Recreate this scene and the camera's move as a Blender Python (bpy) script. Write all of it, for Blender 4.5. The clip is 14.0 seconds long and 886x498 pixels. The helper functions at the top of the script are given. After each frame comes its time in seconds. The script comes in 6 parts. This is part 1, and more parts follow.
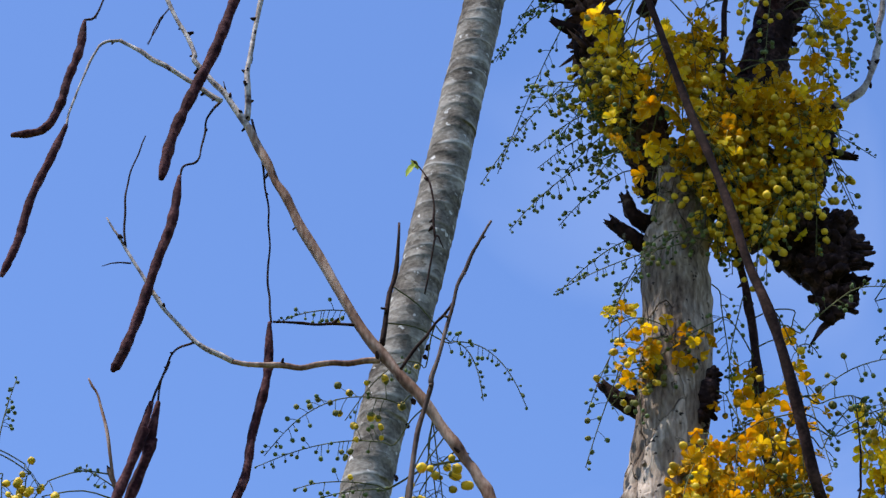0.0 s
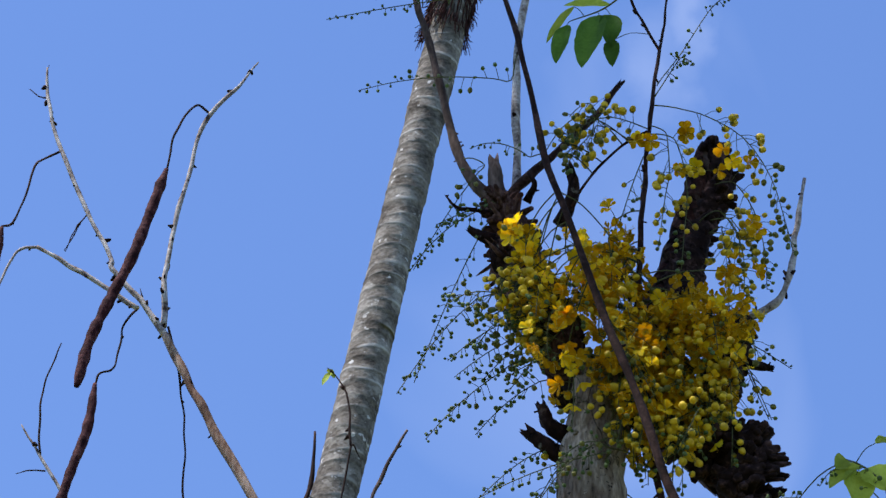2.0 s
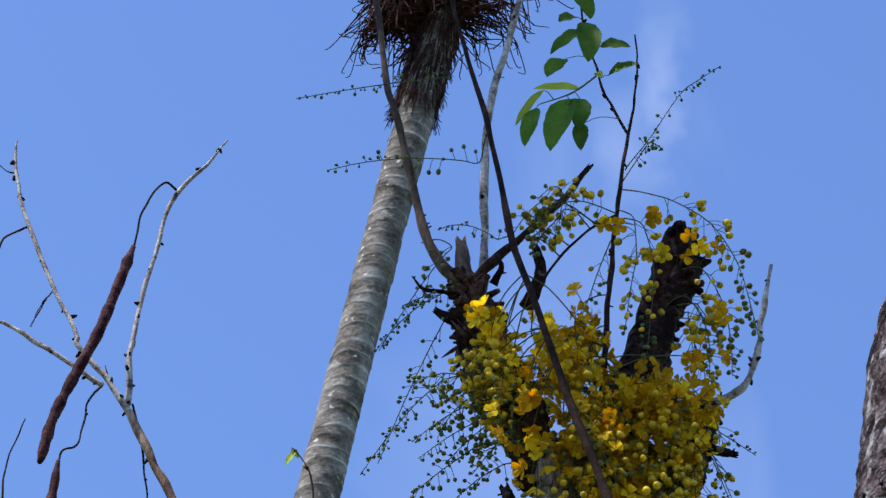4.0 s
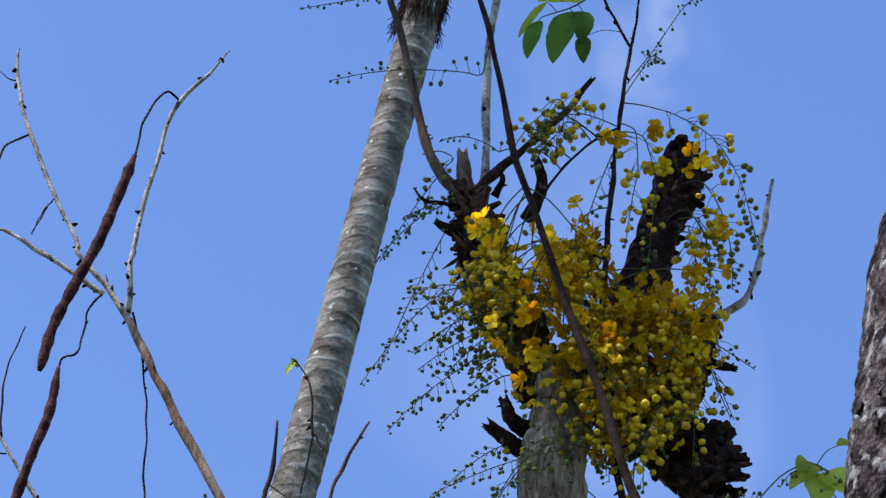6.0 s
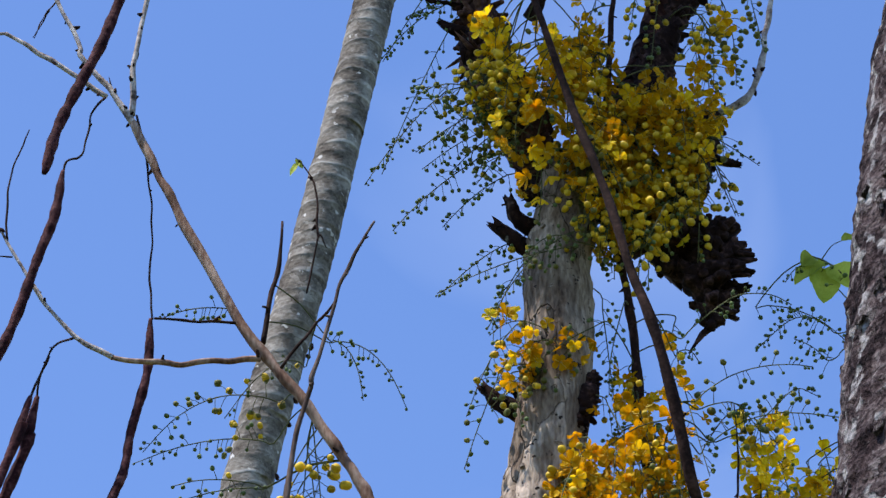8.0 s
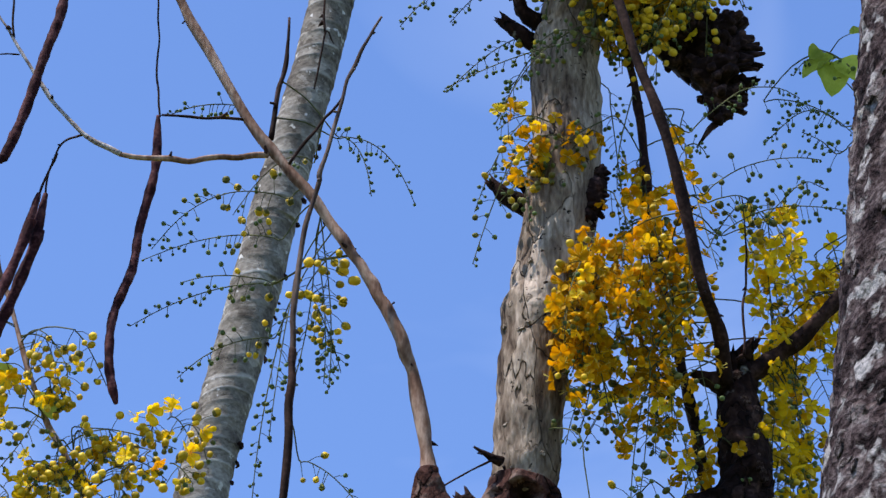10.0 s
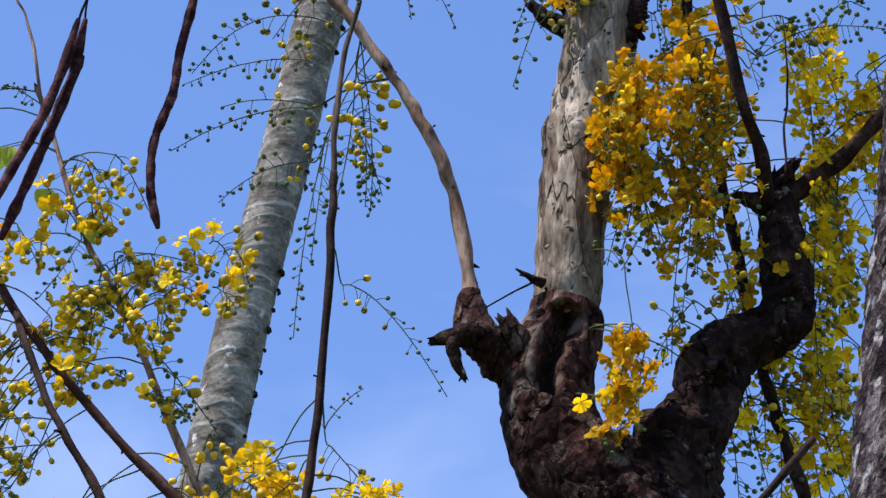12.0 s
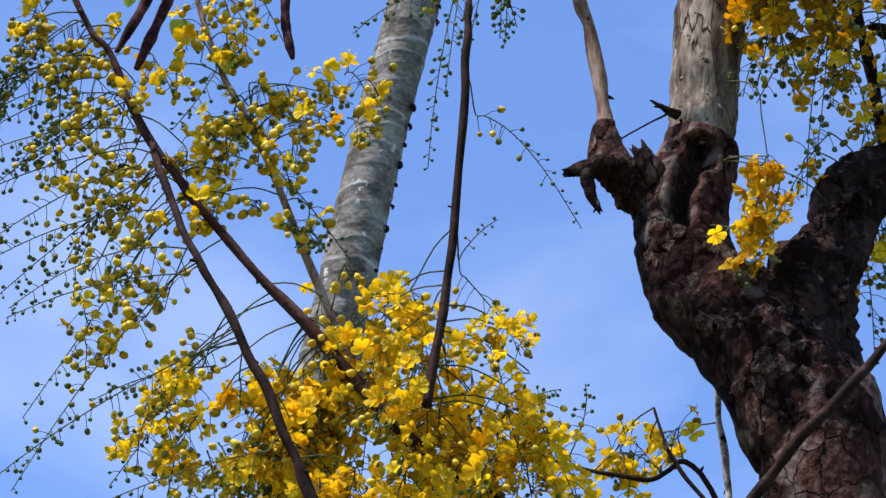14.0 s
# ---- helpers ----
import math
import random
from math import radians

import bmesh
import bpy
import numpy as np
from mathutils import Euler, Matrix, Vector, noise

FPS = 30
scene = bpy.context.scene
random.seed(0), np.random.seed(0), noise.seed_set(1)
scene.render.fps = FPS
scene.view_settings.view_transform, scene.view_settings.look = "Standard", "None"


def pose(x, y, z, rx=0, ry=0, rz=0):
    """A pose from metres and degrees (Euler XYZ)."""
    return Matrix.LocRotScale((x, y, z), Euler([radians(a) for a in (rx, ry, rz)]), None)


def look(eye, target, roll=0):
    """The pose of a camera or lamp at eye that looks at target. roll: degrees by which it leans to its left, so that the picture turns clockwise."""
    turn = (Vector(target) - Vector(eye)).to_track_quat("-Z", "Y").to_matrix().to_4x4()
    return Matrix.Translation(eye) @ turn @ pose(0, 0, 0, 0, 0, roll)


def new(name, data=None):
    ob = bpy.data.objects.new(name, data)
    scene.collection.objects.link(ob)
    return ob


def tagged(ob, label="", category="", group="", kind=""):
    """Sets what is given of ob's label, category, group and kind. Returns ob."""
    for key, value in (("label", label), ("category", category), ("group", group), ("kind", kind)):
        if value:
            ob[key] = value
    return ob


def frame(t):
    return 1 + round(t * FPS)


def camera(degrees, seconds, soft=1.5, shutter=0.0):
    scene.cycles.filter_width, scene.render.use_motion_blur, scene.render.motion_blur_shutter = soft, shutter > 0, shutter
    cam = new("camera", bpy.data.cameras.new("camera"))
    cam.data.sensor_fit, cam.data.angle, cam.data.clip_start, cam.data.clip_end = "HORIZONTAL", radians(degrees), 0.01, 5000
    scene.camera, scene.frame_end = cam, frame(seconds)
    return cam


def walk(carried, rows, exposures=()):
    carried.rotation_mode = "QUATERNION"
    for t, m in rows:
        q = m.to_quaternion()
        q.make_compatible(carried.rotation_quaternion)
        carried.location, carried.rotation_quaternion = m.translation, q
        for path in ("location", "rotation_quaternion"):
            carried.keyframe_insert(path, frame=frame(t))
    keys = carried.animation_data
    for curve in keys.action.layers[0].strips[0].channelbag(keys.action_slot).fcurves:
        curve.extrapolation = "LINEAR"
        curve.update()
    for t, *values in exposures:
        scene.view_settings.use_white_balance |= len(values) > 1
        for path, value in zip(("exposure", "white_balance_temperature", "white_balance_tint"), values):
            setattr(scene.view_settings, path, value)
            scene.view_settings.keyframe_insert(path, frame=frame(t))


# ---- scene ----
cam = camera(14.0, 14.0, soft=1.45)
walk(cam, [
    (0.0, pose(0.0000, 0.2837, 1.8216, 128.000, 0.000, -0.000)),
    (0.5, pose(0.0008, 0.2808, 1.8253, 128.748, -0.045, -0.205)),
    (1.0, pose(0.0046, 0.2777, 1.8290, 129.502, 0.065, -0.890)),
    (1.5, pose(0.0053, 0.2744, 1.8330, 130.333, 0.144, -0.975)),
    (2.0, pose(0.0078, 0.2711, 1.8368, 131.127, 0.554, -1.166)),
    (2.5, pose(0.0085, 0.2696, 1.8385, 131.486, 0.581, -1.301)),
    (3.0, pose(0.0094, 0.2667, 1.8416, 132.161, 0.609, -1.473)),
    (3.2, pose(0.0100, 0.2658, 1.8426, 132.366, 0.599, -1.617)),
    (5.3, pose(0.0108, 0.2677, 1.8405, 131.917, -0.211, -2.506)),
    (5.5, pose(0.0109, 0.2687, 1.8394, 131.678, -0.003, -2.332)),
    (6.0, pose(0.0110, 0.2714, 1.8362, 131.015, -0.164, -2.457)),
    (6.5, pose(0.0111, 0.2748, 1.8323, 130.191, 0.166, -2.174)),
    (7.0, pose(0.0111, 0.2785, 1.8278, 129.257, 0.274, -2.058)),
    (7.5, pose(0.0110, 0.2813, 1.8244, 128.561, 0.154, -2.122)),
    (8.0, pose(0.0110, 0.2835, 1.8217, 128.003, 0.272, -2.016)),
    (8.5, pose(0.0111, 0.2842, 1.8207, 127.809, 0.434, -1.891)),
    (9.0, pose(0.0111, 0.2887, 1.8148, 126.633, 0.427, -1.883)),
    (9.2, pose(0.0111, 0.2906, 1.8123, 126.131, 0.402, -1.893)),
    (11.3, pose(0.0092, 0.3011, 1.7971, 123.206, 0.549, -1.396)),
    (11.5, pose(0.0087, 0.3027, 1.7947, 122.733, 0.475, -1.335)),
    (12.0, pose(0.0068, 0.3042, 1.7923, 122.297, 0.437, -1.012)),
    (12.5, pose(0.0015, 0.3056, 1.7902, 121.901, 0.158, -0.189)),
    (13.0, pose(-0.0030, 0.3079, 1.7866, 121.216, -0.246, 0.403)),
    (13.5, pose(-0.0058, 0.3100, 1.7829, 120.528, -0.513, 0.770)),
    (14.0, pose(-0.0057, 0.3124, 1.7788, 119.774, -0.756, 0.609)),
], exposures=[(0.0, 0.74, 6400, 14)])

# ---- light ----
SUN_TO = Vector((-0.36, -0.2, 0.91)).normalized()
world = bpy.data.worlds.new("sky")
scene.world = world
world.use_nodes = True
wn, wl = world.node_tree.nodes, world.node_tree.links
sky = wn.new("ShaderNodeTexSky")
sky.sky_type, sky.sun_disc = "NISHITA", False
sky.sun_elevation = math.asin(SUN_TO.z)
sky.sun_rotation = math.atan2(SUN_TO.x, SUN_TO.y)
sky.altitude, sky.air_density, sky.dust_density, sky.ozone_density = 100, 1.0, 0.2, 4.0
background = wn["Background"]
background.inputs["Strength"].default_value = 0.15
# thin high haze, a little more of it low down
way = wn.new("ShaderNodeTexCoord")
haze = wn.new("ShaderNodeTexNoise")
haze.inputs["Scale"].default_value, haze.inputs["Detail"].default_value, haze.inputs["Distortion"].default_value = 4.0, 5, 1.2
wl.new(way.outputs["Generated"], haze.inputs["Vector"])
veil = wn.new("ShaderNodeMapRange")
for key, value in (("From Min", 0.5), ("From Max", 0.85), ("To Min", 0.0), ("To Max", 0.3)):
    veil.inputs[key].default_value = value
wl.new(haze.outputs["Fac"], veil.inputs["Value"])
thin = veil.outputs["Result"]
# small torn clouds: the way to each, its half width and height, and how dense it is
for way_to, half, dense in (((0.0888, 0.7039, 0.7048), (0.006, 0.02), 0.1), ((0.0805, 0.7175, 0.6919), (0.009, 0.014), 0.09), ((0.0227, 0.8707, 0.4913), (0.016, 0.016), 0.07), ((-0.1194, 0.8583, 0.499), (0.03, 0.04), 0.17), ((-0.0729, 0.8804, 0.4685), (0.045, 0.025), 0.15)):
    off = wn.new("ShaderNodeVectorMath")
    off.operation = "SUBTRACT"
    off.inputs[1].default_value = way_to
    wl.new(way.outputs["Generated"], off.inputs[0])
    torn = wn.new("ShaderNodeTexNoise")
    torn.inputs["Scale"].default_value, torn.inputs["Detail"].default_value = 0.6 / half[0], 5
    wl.new(way.outputs["Generated"], torn.inputs["Vector"])
    shift = wn.new("ShaderNodeVectorMath")
    shift.operation = "MULTIPLY_ADD"
    shift.inputs[1].default_value = (half[0] * 2.4,) * 3
    shift.inputs[2].default_value = (-half[0] * 1.2,) * 3
    wl.new(torn.outputs["Color"], shift.inputs[0])
    frayed = wn.new("ShaderNodeVectorMath")
    frayed.operation = "ADD"
    wl.new(off.outputs["Vector"], frayed.inputs[0])
    wl.new(shift.outputs["Vector"], frayed.inputs[1])
    size = wn.new("ShaderNodeVectorMath")
    size.operation = "MULTIPLY"
    size.inputs[1].default_value = (1 / half[0], 1 / half[1], 1 / half[1])
    wl.new(frayed.outputs["Vector"], size.inputs[0])
    far = wn.new("ShaderNodeVectorMath")
    far.operation = "LENGTH"
    wl.new(size.outputs["Vector"], far.inputs[0])
    puff = wn.new("ShaderNodeMapRange")
    puff.interpolation_type = "SMOOTHSTEP"
    for key, value in (("From Min", 0.0), ("From Max", 1.7), ("To Min", dense), ("To Max", 0.0)):
        puff.inputs[key].default_value = value
    wl.new(far.outputs["Value"], puff.inputs["Value"])
    both = wn.new("ShaderNodeMath")
    both.operation = "MAXIMUM"
    wl.new(thin, both.inputs[0])
    wl.new(puff.outputs["Result"], both.inputs[1])
    thin = both.outputs["Value"]
blend = wn.new("ShaderNodeMix")
blend.data_type = "RGBA"
blend.inputs["B"].default_value = (6.0, 6.4, 7.0, 1)
tone = wn.new("ShaderNodeHueSaturation")
tone.inputs["Saturation"].default_value = 1.1
tone.inputs["Hue"].default_value = 0.507
wl.new(sky.outputs["Color"], tone.inputs["Color"])
wl.new(tone.outputs["Color"], blend.inputs["A"])
wl.new(thin, blend.inputs["Factor"])
wl.new(blend.outputs["Result"], background.inputs["Color"])

sun_data = bpy.data.lights.new("sun", "SUN")
sun_data.energy, sun_data.angle, sun_data.color = 4.2, radians(0.6), (1.0, 0.95, 0.87)
sun = new("sun", sun_data)
sun.matrix_world = look(SUN_TO * 40, (0, 0, 0))


# ---- materials ----
def ramp(nodes, stops):
    r = nodes.new("ShaderNodeValToRGB")
    while len(r.color_ramp.elements) < len(stops):
        r.color_ramp.elements.new(0.5)
    for e, (p, c) in zip(r.color_ramp.elements, stops):
        e.position, e.color = p, (*c, 1)
    return r


def surface(name, stops, scale=20, stretch=(1, 1, 1), rough=0.8, bump=0.3, fine=120, vary=0.0, through_light=0.0, distort=0.0, island=False, depth=0.004, sheer_tint=(1, 1, 1), gloss=0.1):
    """Noise at two scales through a colour ramp, with relief; vary: brightness from object to object."""
    mat = bpy.data.materials.new(name)
    mat.use_nodes = True
    n, l = mat.node_tree.nodes, mat.node_tree.links
    p = n["Principled BSDF"]
    p.inputs["Roughness"].default_value = rough
    p.inputs["Specular IOR Level"].default_value = gloss
    co = n.new("ShaderNodeTexCoord")
    mp = n.new("ShaderNodeMapping")
    mp.inputs["Scale"].default_value = stretch
    l.new(co.outputs["Object"], mp.inputs["Vector"])
    big, small = n.new("ShaderNodeTexNoise"), n.new("ShaderNodeTexNoise")
    for t, s, d in ((big, scale, 5), (small, fine, 4)):
        t.inputs["Scale"].default_value = s
        t.inputs["Detail"].default_value = d
        t.inputs["Distortion"].default_value = distort
        l.new(mp.outputs["Vector"], t.inputs["Vector"])
    mix = n.new("ShaderNodeMix")
    mix.inputs["Factor"].default_value = 0.38
    l.new(big.outputs["Fac"], mix.inputs["A"])
    l.new(small.outputs["Fac"], mix.inputs["B"])
    r = ramp(n, stops)
    l.new(mix.outputs["Result"], r.inputs["Fac"])
    colour = r.outputs["Color"]
    if vary:
        info = n.new("ShaderNodeNewGeometry" if island else "ShaderNodeObjectInfo")
        hsv = n.new("ShaderNodeHueSaturation")
        span = n.new("ShaderNodeMapRange")
        span.inputs["To Min"].default_value, span.inputs["To Max"].default_value = 1 - vary, 1 + vary
        l.new(info.outputs["Random Per Island" if island else "Random"], span.inputs["Value"])
        l.new(span.outputs["Result"], hsv.inputs["Value"])
        l.new(colour, hsv.inputs["Color"])
        colour = hsv.outputs["Color"]
    l.new(colour, p.inputs["Base Color"])
    b = n.new("ShaderNodeBump")
    b.inputs["Strength"].default_value, b.inputs["Distance"].default_value = bump, depth
    l.new(mix.outputs["Result"], b.inputs["Height"])
    l.new(b.outputs["Normal"], p.inputs["Normal"])
    if through_light:
        tr = n.new("ShaderNodeBsdfTranslucent")
        tinted = n.new("ShaderNodeMix")
        tinted.data_type, tinted.blend_type = "RGBA", "MULTIPLY"
        tinted.inputs["Factor"].default_value = 1.0
        tinted.inputs["B"].default_value = (*sheer_tint, 1)
        l.new(colour, tinted.inputs["A"])
        l.new(tinted.outputs["Result"], tr.inputs["Color"])
        ms = n.new("ShaderNodeMixShader")
        ms.inputs["Fac"].default_value = through_light
        l.new(p.outputs["BSDF"], ms.inputs[1])
        l.new(tr.outputs["BSDF"], ms.inputs[2])
        l.new(ms.outputs["Shader"], n["Material Output"].inputs["Surface"])
    return mat


def bark(name, tones, crack, scar=None, cell=30, stretch=(1, 1, 0.5), patch=7, spots=None, fine=90, gap=0.07, depth=0.012, warp=0.35, broken=(0.42, 0.6)):
    """Plated bark: cells with dark cracks between them, large patches of tone, fine grain, and lichen spots."""
    mat = bpy.data.materials.new(name)
    mat.use_nodes = True
    n, l = mat.node_tree.nodes, mat.node_tree.links
    p = n["Principled BSDF"]
    p.inputs["Roughness"].default_value, p.inputs["Specular IOR Level"].default_value = 0.92, 0.06
    co, mp = n.new("ShaderNodeTexCoord"), n.new("ShaderNodeMapping")
    mp.inputs["Scale"].default_value = stretch
    l.new(co.outputs["Object"], mp.inputs["Vector"])
    bend = n.new("ShaderNodeTexNoise")
    bend.inputs["Scale"].default_value, bend.inputs["Detail"].default_value = cell * 0.55, 5
    l.new(mp.outputs["Vector"], bend.inputs["Vector"])
    push = n.new("ShaderNodeVectorMath")
    push.operation = "MULTIPLY_ADD"
    push.inputs[1].default_value = (warp * 5 / cell,) * 3
    l.new(bend.outputs["Color"], push.inputs[0])
    l.new(mp.outputs["Vector"], push.inputs[2])
    cells = n.new("ShaderNodeTexVoronoi")
    cells.feature = "DISTANCE_TO_EDGE"
    cells.inputs["Scale"].default_value = cell
    l.new(push.outputs["Vector"], cells.inputs["Vector"])
    plate = n.new("ShaderNodeTexVoronoi")
    plate.inputs["Scale"].default_value = cell
    l.new(push.outputs["Vector"], plate.inputs["Vector"])
    edge = n.new("ShaderNodeMapRange")
    edge.inputs["From Max"].default_value = gap
    l.new(cells.outputs["Distance"], edge.inputs["Value"])
    big, small = n.new("ShaderNodeTexNoise"), n.new("ShaderNodeTexNoise")
    for t, sc in ((big, patch), (small, fine)):
        t.inputs["Scale"].default_value, t.inputs["Detail"].default_value = sc, 6
        l.new(mp.outputs["Vector"], t.inputs["Vector"])
    a = n.new("ShaderNodeMix")
    a.inputs["Factor"].default_value = 0.4
    l.new(big.outputs["Fac"], a.inputs["A"])
    l.new(small.outputs["Fac"], a.inputs["B"])
    b = n.new("ShaderNodeMix")
    b.inputs["Factor"].default_value = 0.16
    l.new(a.outputs["Result"], b.inputs["A"])
    l.new(plate.outputs["Color"], b.inputs["B"])
    r = ramp(n, tones)
    l.new(b.outputs["Result"], r.inputs["Fac"])
    c = n.new("ShaderNodeMix")
    c.data_type = "RGBA"
    c.inputs["A"].default_value = (*crack, 1)
    come = n.new("ShaderNodeMapRange")
    for key, value in (("From Min", broken[0]), ("From Max", broken[1]), ("To Min", 1.0), ("To Max", 0.0)):
        come.inputs[key].default_value = value
    l.new(bend.outputs["Fac"], come.inputs["Value"])
    some = n.new("ShaderNodeMath")
    some.operation = "MAXIMUM"
    l.new(edge.outputs["Result"], some.inputs[0])
    l.new(come.outputs["Result"], some.inputs[1])
    l.new(some.outputs["Value"], c.inputs["Factor"])
    l.new(r.outputs["Color"], c.inputs["B"])
    colour = c.outputs["Result"]
    if spots:
        tint, low, high, sc = spots
        d = n.new("ShaderNodeTexNoise")
        d.inputs["Scale"].default_value, d.inputs["Detail"].default_value = sc, 5
        l.new(co.outputs["Object"], d.inputs["Vector"])
        e = n.new("ShaderNodeMapRange")
        e.inputs["From Min"].default_value, e.inputs["From Max"].default_value = low, high
        l.new(d.outputs["Fac"], e.inputs["Value"])
        m = n.new("ShaderNodeMix")
        m.data_type = "RGBA"
        m.inputs["B"].default_value = (*tint, 1)
        l.new(e.outputs["Result"], m.inputs["Factor"])
        l.new(colour, m.inputs["A"])
        colour = m.outputs["Result"]
    if scar:
        ring = n.new("ShaderNodeAttribute")
        ring.attribute_name = "scar"
        worn = n.new("ShaderNodeMath")
        worn.operation = "MULTIPLY"
        worn.use_clamp = True
        twice = n.new("ShaderNodeMapRange")
        twice.inputs["From Min"].default_value, twice.inputs["From Max"].default_value = 0.4, 0.62
        l.new(big.outputs["Fac"], twice.inputs["Value"])
        l.new(ring.outputs["Fac"], worn.inputs[0])
        l.new(twice.outputs["Result"], worn.inputs[1])
        m = n.new("ShaderNodeMix")
        m.data_type = "RGBA"
        m.inputs["B"].default_value = (*scar, 1)
        l.new(worn.outputs["Value"], m.inputs["Factor"])
        l.new(colour, m.inputs["A"])
        colour = m.outputs["Result"]
    l.new(colour, p.inputs["Base Color"])
    h = n.new("ShaderNodeMath")
    h.operation = "MULTIPLY_ADD"
    h.inputs[1].default_value = 0.6
    l.new(some.outputs["Value"], h.inputs[0])
    l.new(a.outputs["Result"], h.inputs[2])
    bp = n.new("ShaderNodeBump")
    bp.inputs["Strength"].default_value, bp.inputs["Distance"].default_value = 1.0, depth
    l.new(h.outputs["Value"], bp.inputs["Height"])
    l.new(bp.outputs["Normal"], p.inputs["Normal"])
    return mat


PALE_BARK = bark("weathered_bark", [(0.35, (0.05, 0.034, 0.025)), (0.43, (0.135, 0.098, 0.072)), (0.52, (0.24, 0.188, 0.143)), (0.62, (0.47, 0.385, 0.31))], (0.02, 0.014, 0.011),
                 cell=15, stretch=(1.3, 1.3, 0.34), patch=26, fine=130, gap=0.013, depth=0.01, spots=((0.025, 0.018, 0.015), 0.65, 0.67, 75), warp=0.24, broken=(0.4, 0.54))
DARK_BARK = bark("dark_bark", [(0.38, (0.006, 0.002, 0.0018)), (0.475, (0.027, 0.0105, 0.0085)), (0.55, (0.074, 0.034, 0.027)), (0.64, (0.2, 0.138, 0.112))], (0.006, 0.0025, 0.0025),
                 cell=21, stretch=(1, 1, 0.7), patch=8, fine=85, gap=0.035, depth=0.022, spots=((0.15, 0.112, 0.092), 0.55, 0.68, 16), warp=0.42, broken=(0.33, 0.5))
# black bark; the shade on the right arm is put into its tones
BLACK_BARK = bark("black_shaded_bark", [(0.36, (0.005, 0.003, 0.0027)), (0.5, (0.018, 0.009, 0.0075)), (0.59, (0.045, 0.025, 0.02)), (0.71, (0.13, 0.09, 0.075))], (0.004, 0.003, 0.003),
                  cell=24, stretch=(1, 1, 0.8), patch=14, fine=95, gap=0.05, depth=0.014, spots=((0.17, 0.16, 0.14), 0.66, 0.72, 30), warp=0.6)
NEAR_BARK = bark("mottled_bark", [(0.39, (0.006, 0.0035, 0.004)), (0.475, (0.03, 0.019, 0.02)), (0.55, (0.085, 0.064, 0.064)), (0.64, (0.2, 0.175, 0.17))], (0.014, 0.009, 0.01),
                 cell=46, stretch=(1, 1, 1.1), patch=30, fine=170, gap=0.02, depth=0.014, spots=((0.3, 0.285, 0.28), 0.57, 0.64, 42), warp=0.7)
PALM_BARK = bark("palm_bark", [(0.36, (0.06, 0.05, 0.042)), (0.46, (0.13, 0.114, 0.096)), (0.54, (0.195, 0.175, 0.15)), (0.64, (0.31, 0.288, 0.255))], (0.07, 0.06, 0.05),
                 scar=(0.55, 0.53, 0.5), cell=16, stretch=(0.9, 0.9, 1.25), patch=13, fine=90, gap=0.004, depth=0.006, spots=((0.5, 0.485, 0.46), 0.645, 0.68, 34), warp=0.8)
# rotten wood; also colours the inside of hollows, for the deep shade there
ROT_AND_SHADE = surface("rotten_wood", [(0.3, (0.006, 0.003, 0.003)), (0.52, (0.022, 0.012, 0.011)), (0.7, (0.11, 0.062, 0.055))], scale=40, fine=140, bump=1.0, rough=1.0)
# loose plates: their own coordinates run from -1 to 1
DARK_PLATE = surface("dark_bark_plate", [(0.34, (0.018, 0.008, 0.0065)), (0.5, (0.055, 0.03, 0.024)), (0.66, (0.17, 0.12, 0.098))], scale=1.3, fine=5, bump=0.6, rough=0.95, vary=0.5, depth=0.15, gloss=0.05)
PALE_PLATE = surface("pale_bark_plate", [(0.34, (0.1, 0.075, 0.056)), (0.5, (0.24, 0.19, 0.148)), (0.66, (0.45, 0.38, 0.31))], scale=1.3, fine=5, bump=0.5, rough=0.95, vary=0.3, depth=0.15, gloss=0.05)
NEAR_PLATE = surface("mottled_bark_plate", [(0.34, (0.014, 0.009, 0.009)), (0.5, (0.062, 0.046, 0.046)), (0.66, (0.21, 0.185, 0.18))], scale=1.3, fine=5, bump=0.6, rough=0.95, vary=0.5, depth=0.15, gloss=0.05)
RED_ROT = surface("red_rotten_wood", [(0.32, (0.014, 0.006, 0.005)), (0.5, (0.055, 0.026, 0.02)), (0.68, (0.17, 0.1, 0.08))], scale=36, stretch=(1, 1, 0.5), fine=150, bump=1.0, rough=1.0)
TWIG_BROWN = surface("brown_twig_bark", [(0.34, (0.075, 0.034, 0.023)), (0.48, (0.2, 0.116, 0.08)), (0.63, (0.42, 0.3, 0.232))], scale=30, stretch=(1, 1, 0.35), fine=160, bump=0.4, rough=0.8, vary=0.12)
TWIG_GREY = surface("grey_brown_twig_bark", [(0.34, (0.03, 0.019, 0.016)), (0.5, (0.078, 0.053, 0.044)), (0.66, (0.17, 0.125, 0.105))], scale=30, stretch=(1, 1, 0.35), fine=160, bump=0.5, rough=0.85, vary=0.12)
TWIG_DARK = surface("dark_twig_bark", [(0.34, (0.009, 0.0042, 0.0034)), (0.5, (0.024, 0.0115, 0.0092)), (0.68, (0.075, 0.04, 0.033))], scale=26, fine=160, bump=0.5, rough=0.85, vary=0.15)
TWIG_RED = surface("red_brown_twig_bark", [(0.34, (0.02, 0.008, 0.006)), (0.5, (0.052, 0.021, 0.016)), (0.68, (0.125, 0.064, 0.05))], scale=26, fine=160, bump=0.5, rough=0.8)
TWIG_PALE = surface("pale_twig_bark", [(0.36, (0.06, 0.04, 0.034)), (0.47, (0.26, 0.215, 0.195)), (0.64, (0.56, 0.515, 0.485))], scale=38, fine=170, bump=0.4, rough=0.7, vary=0.08)
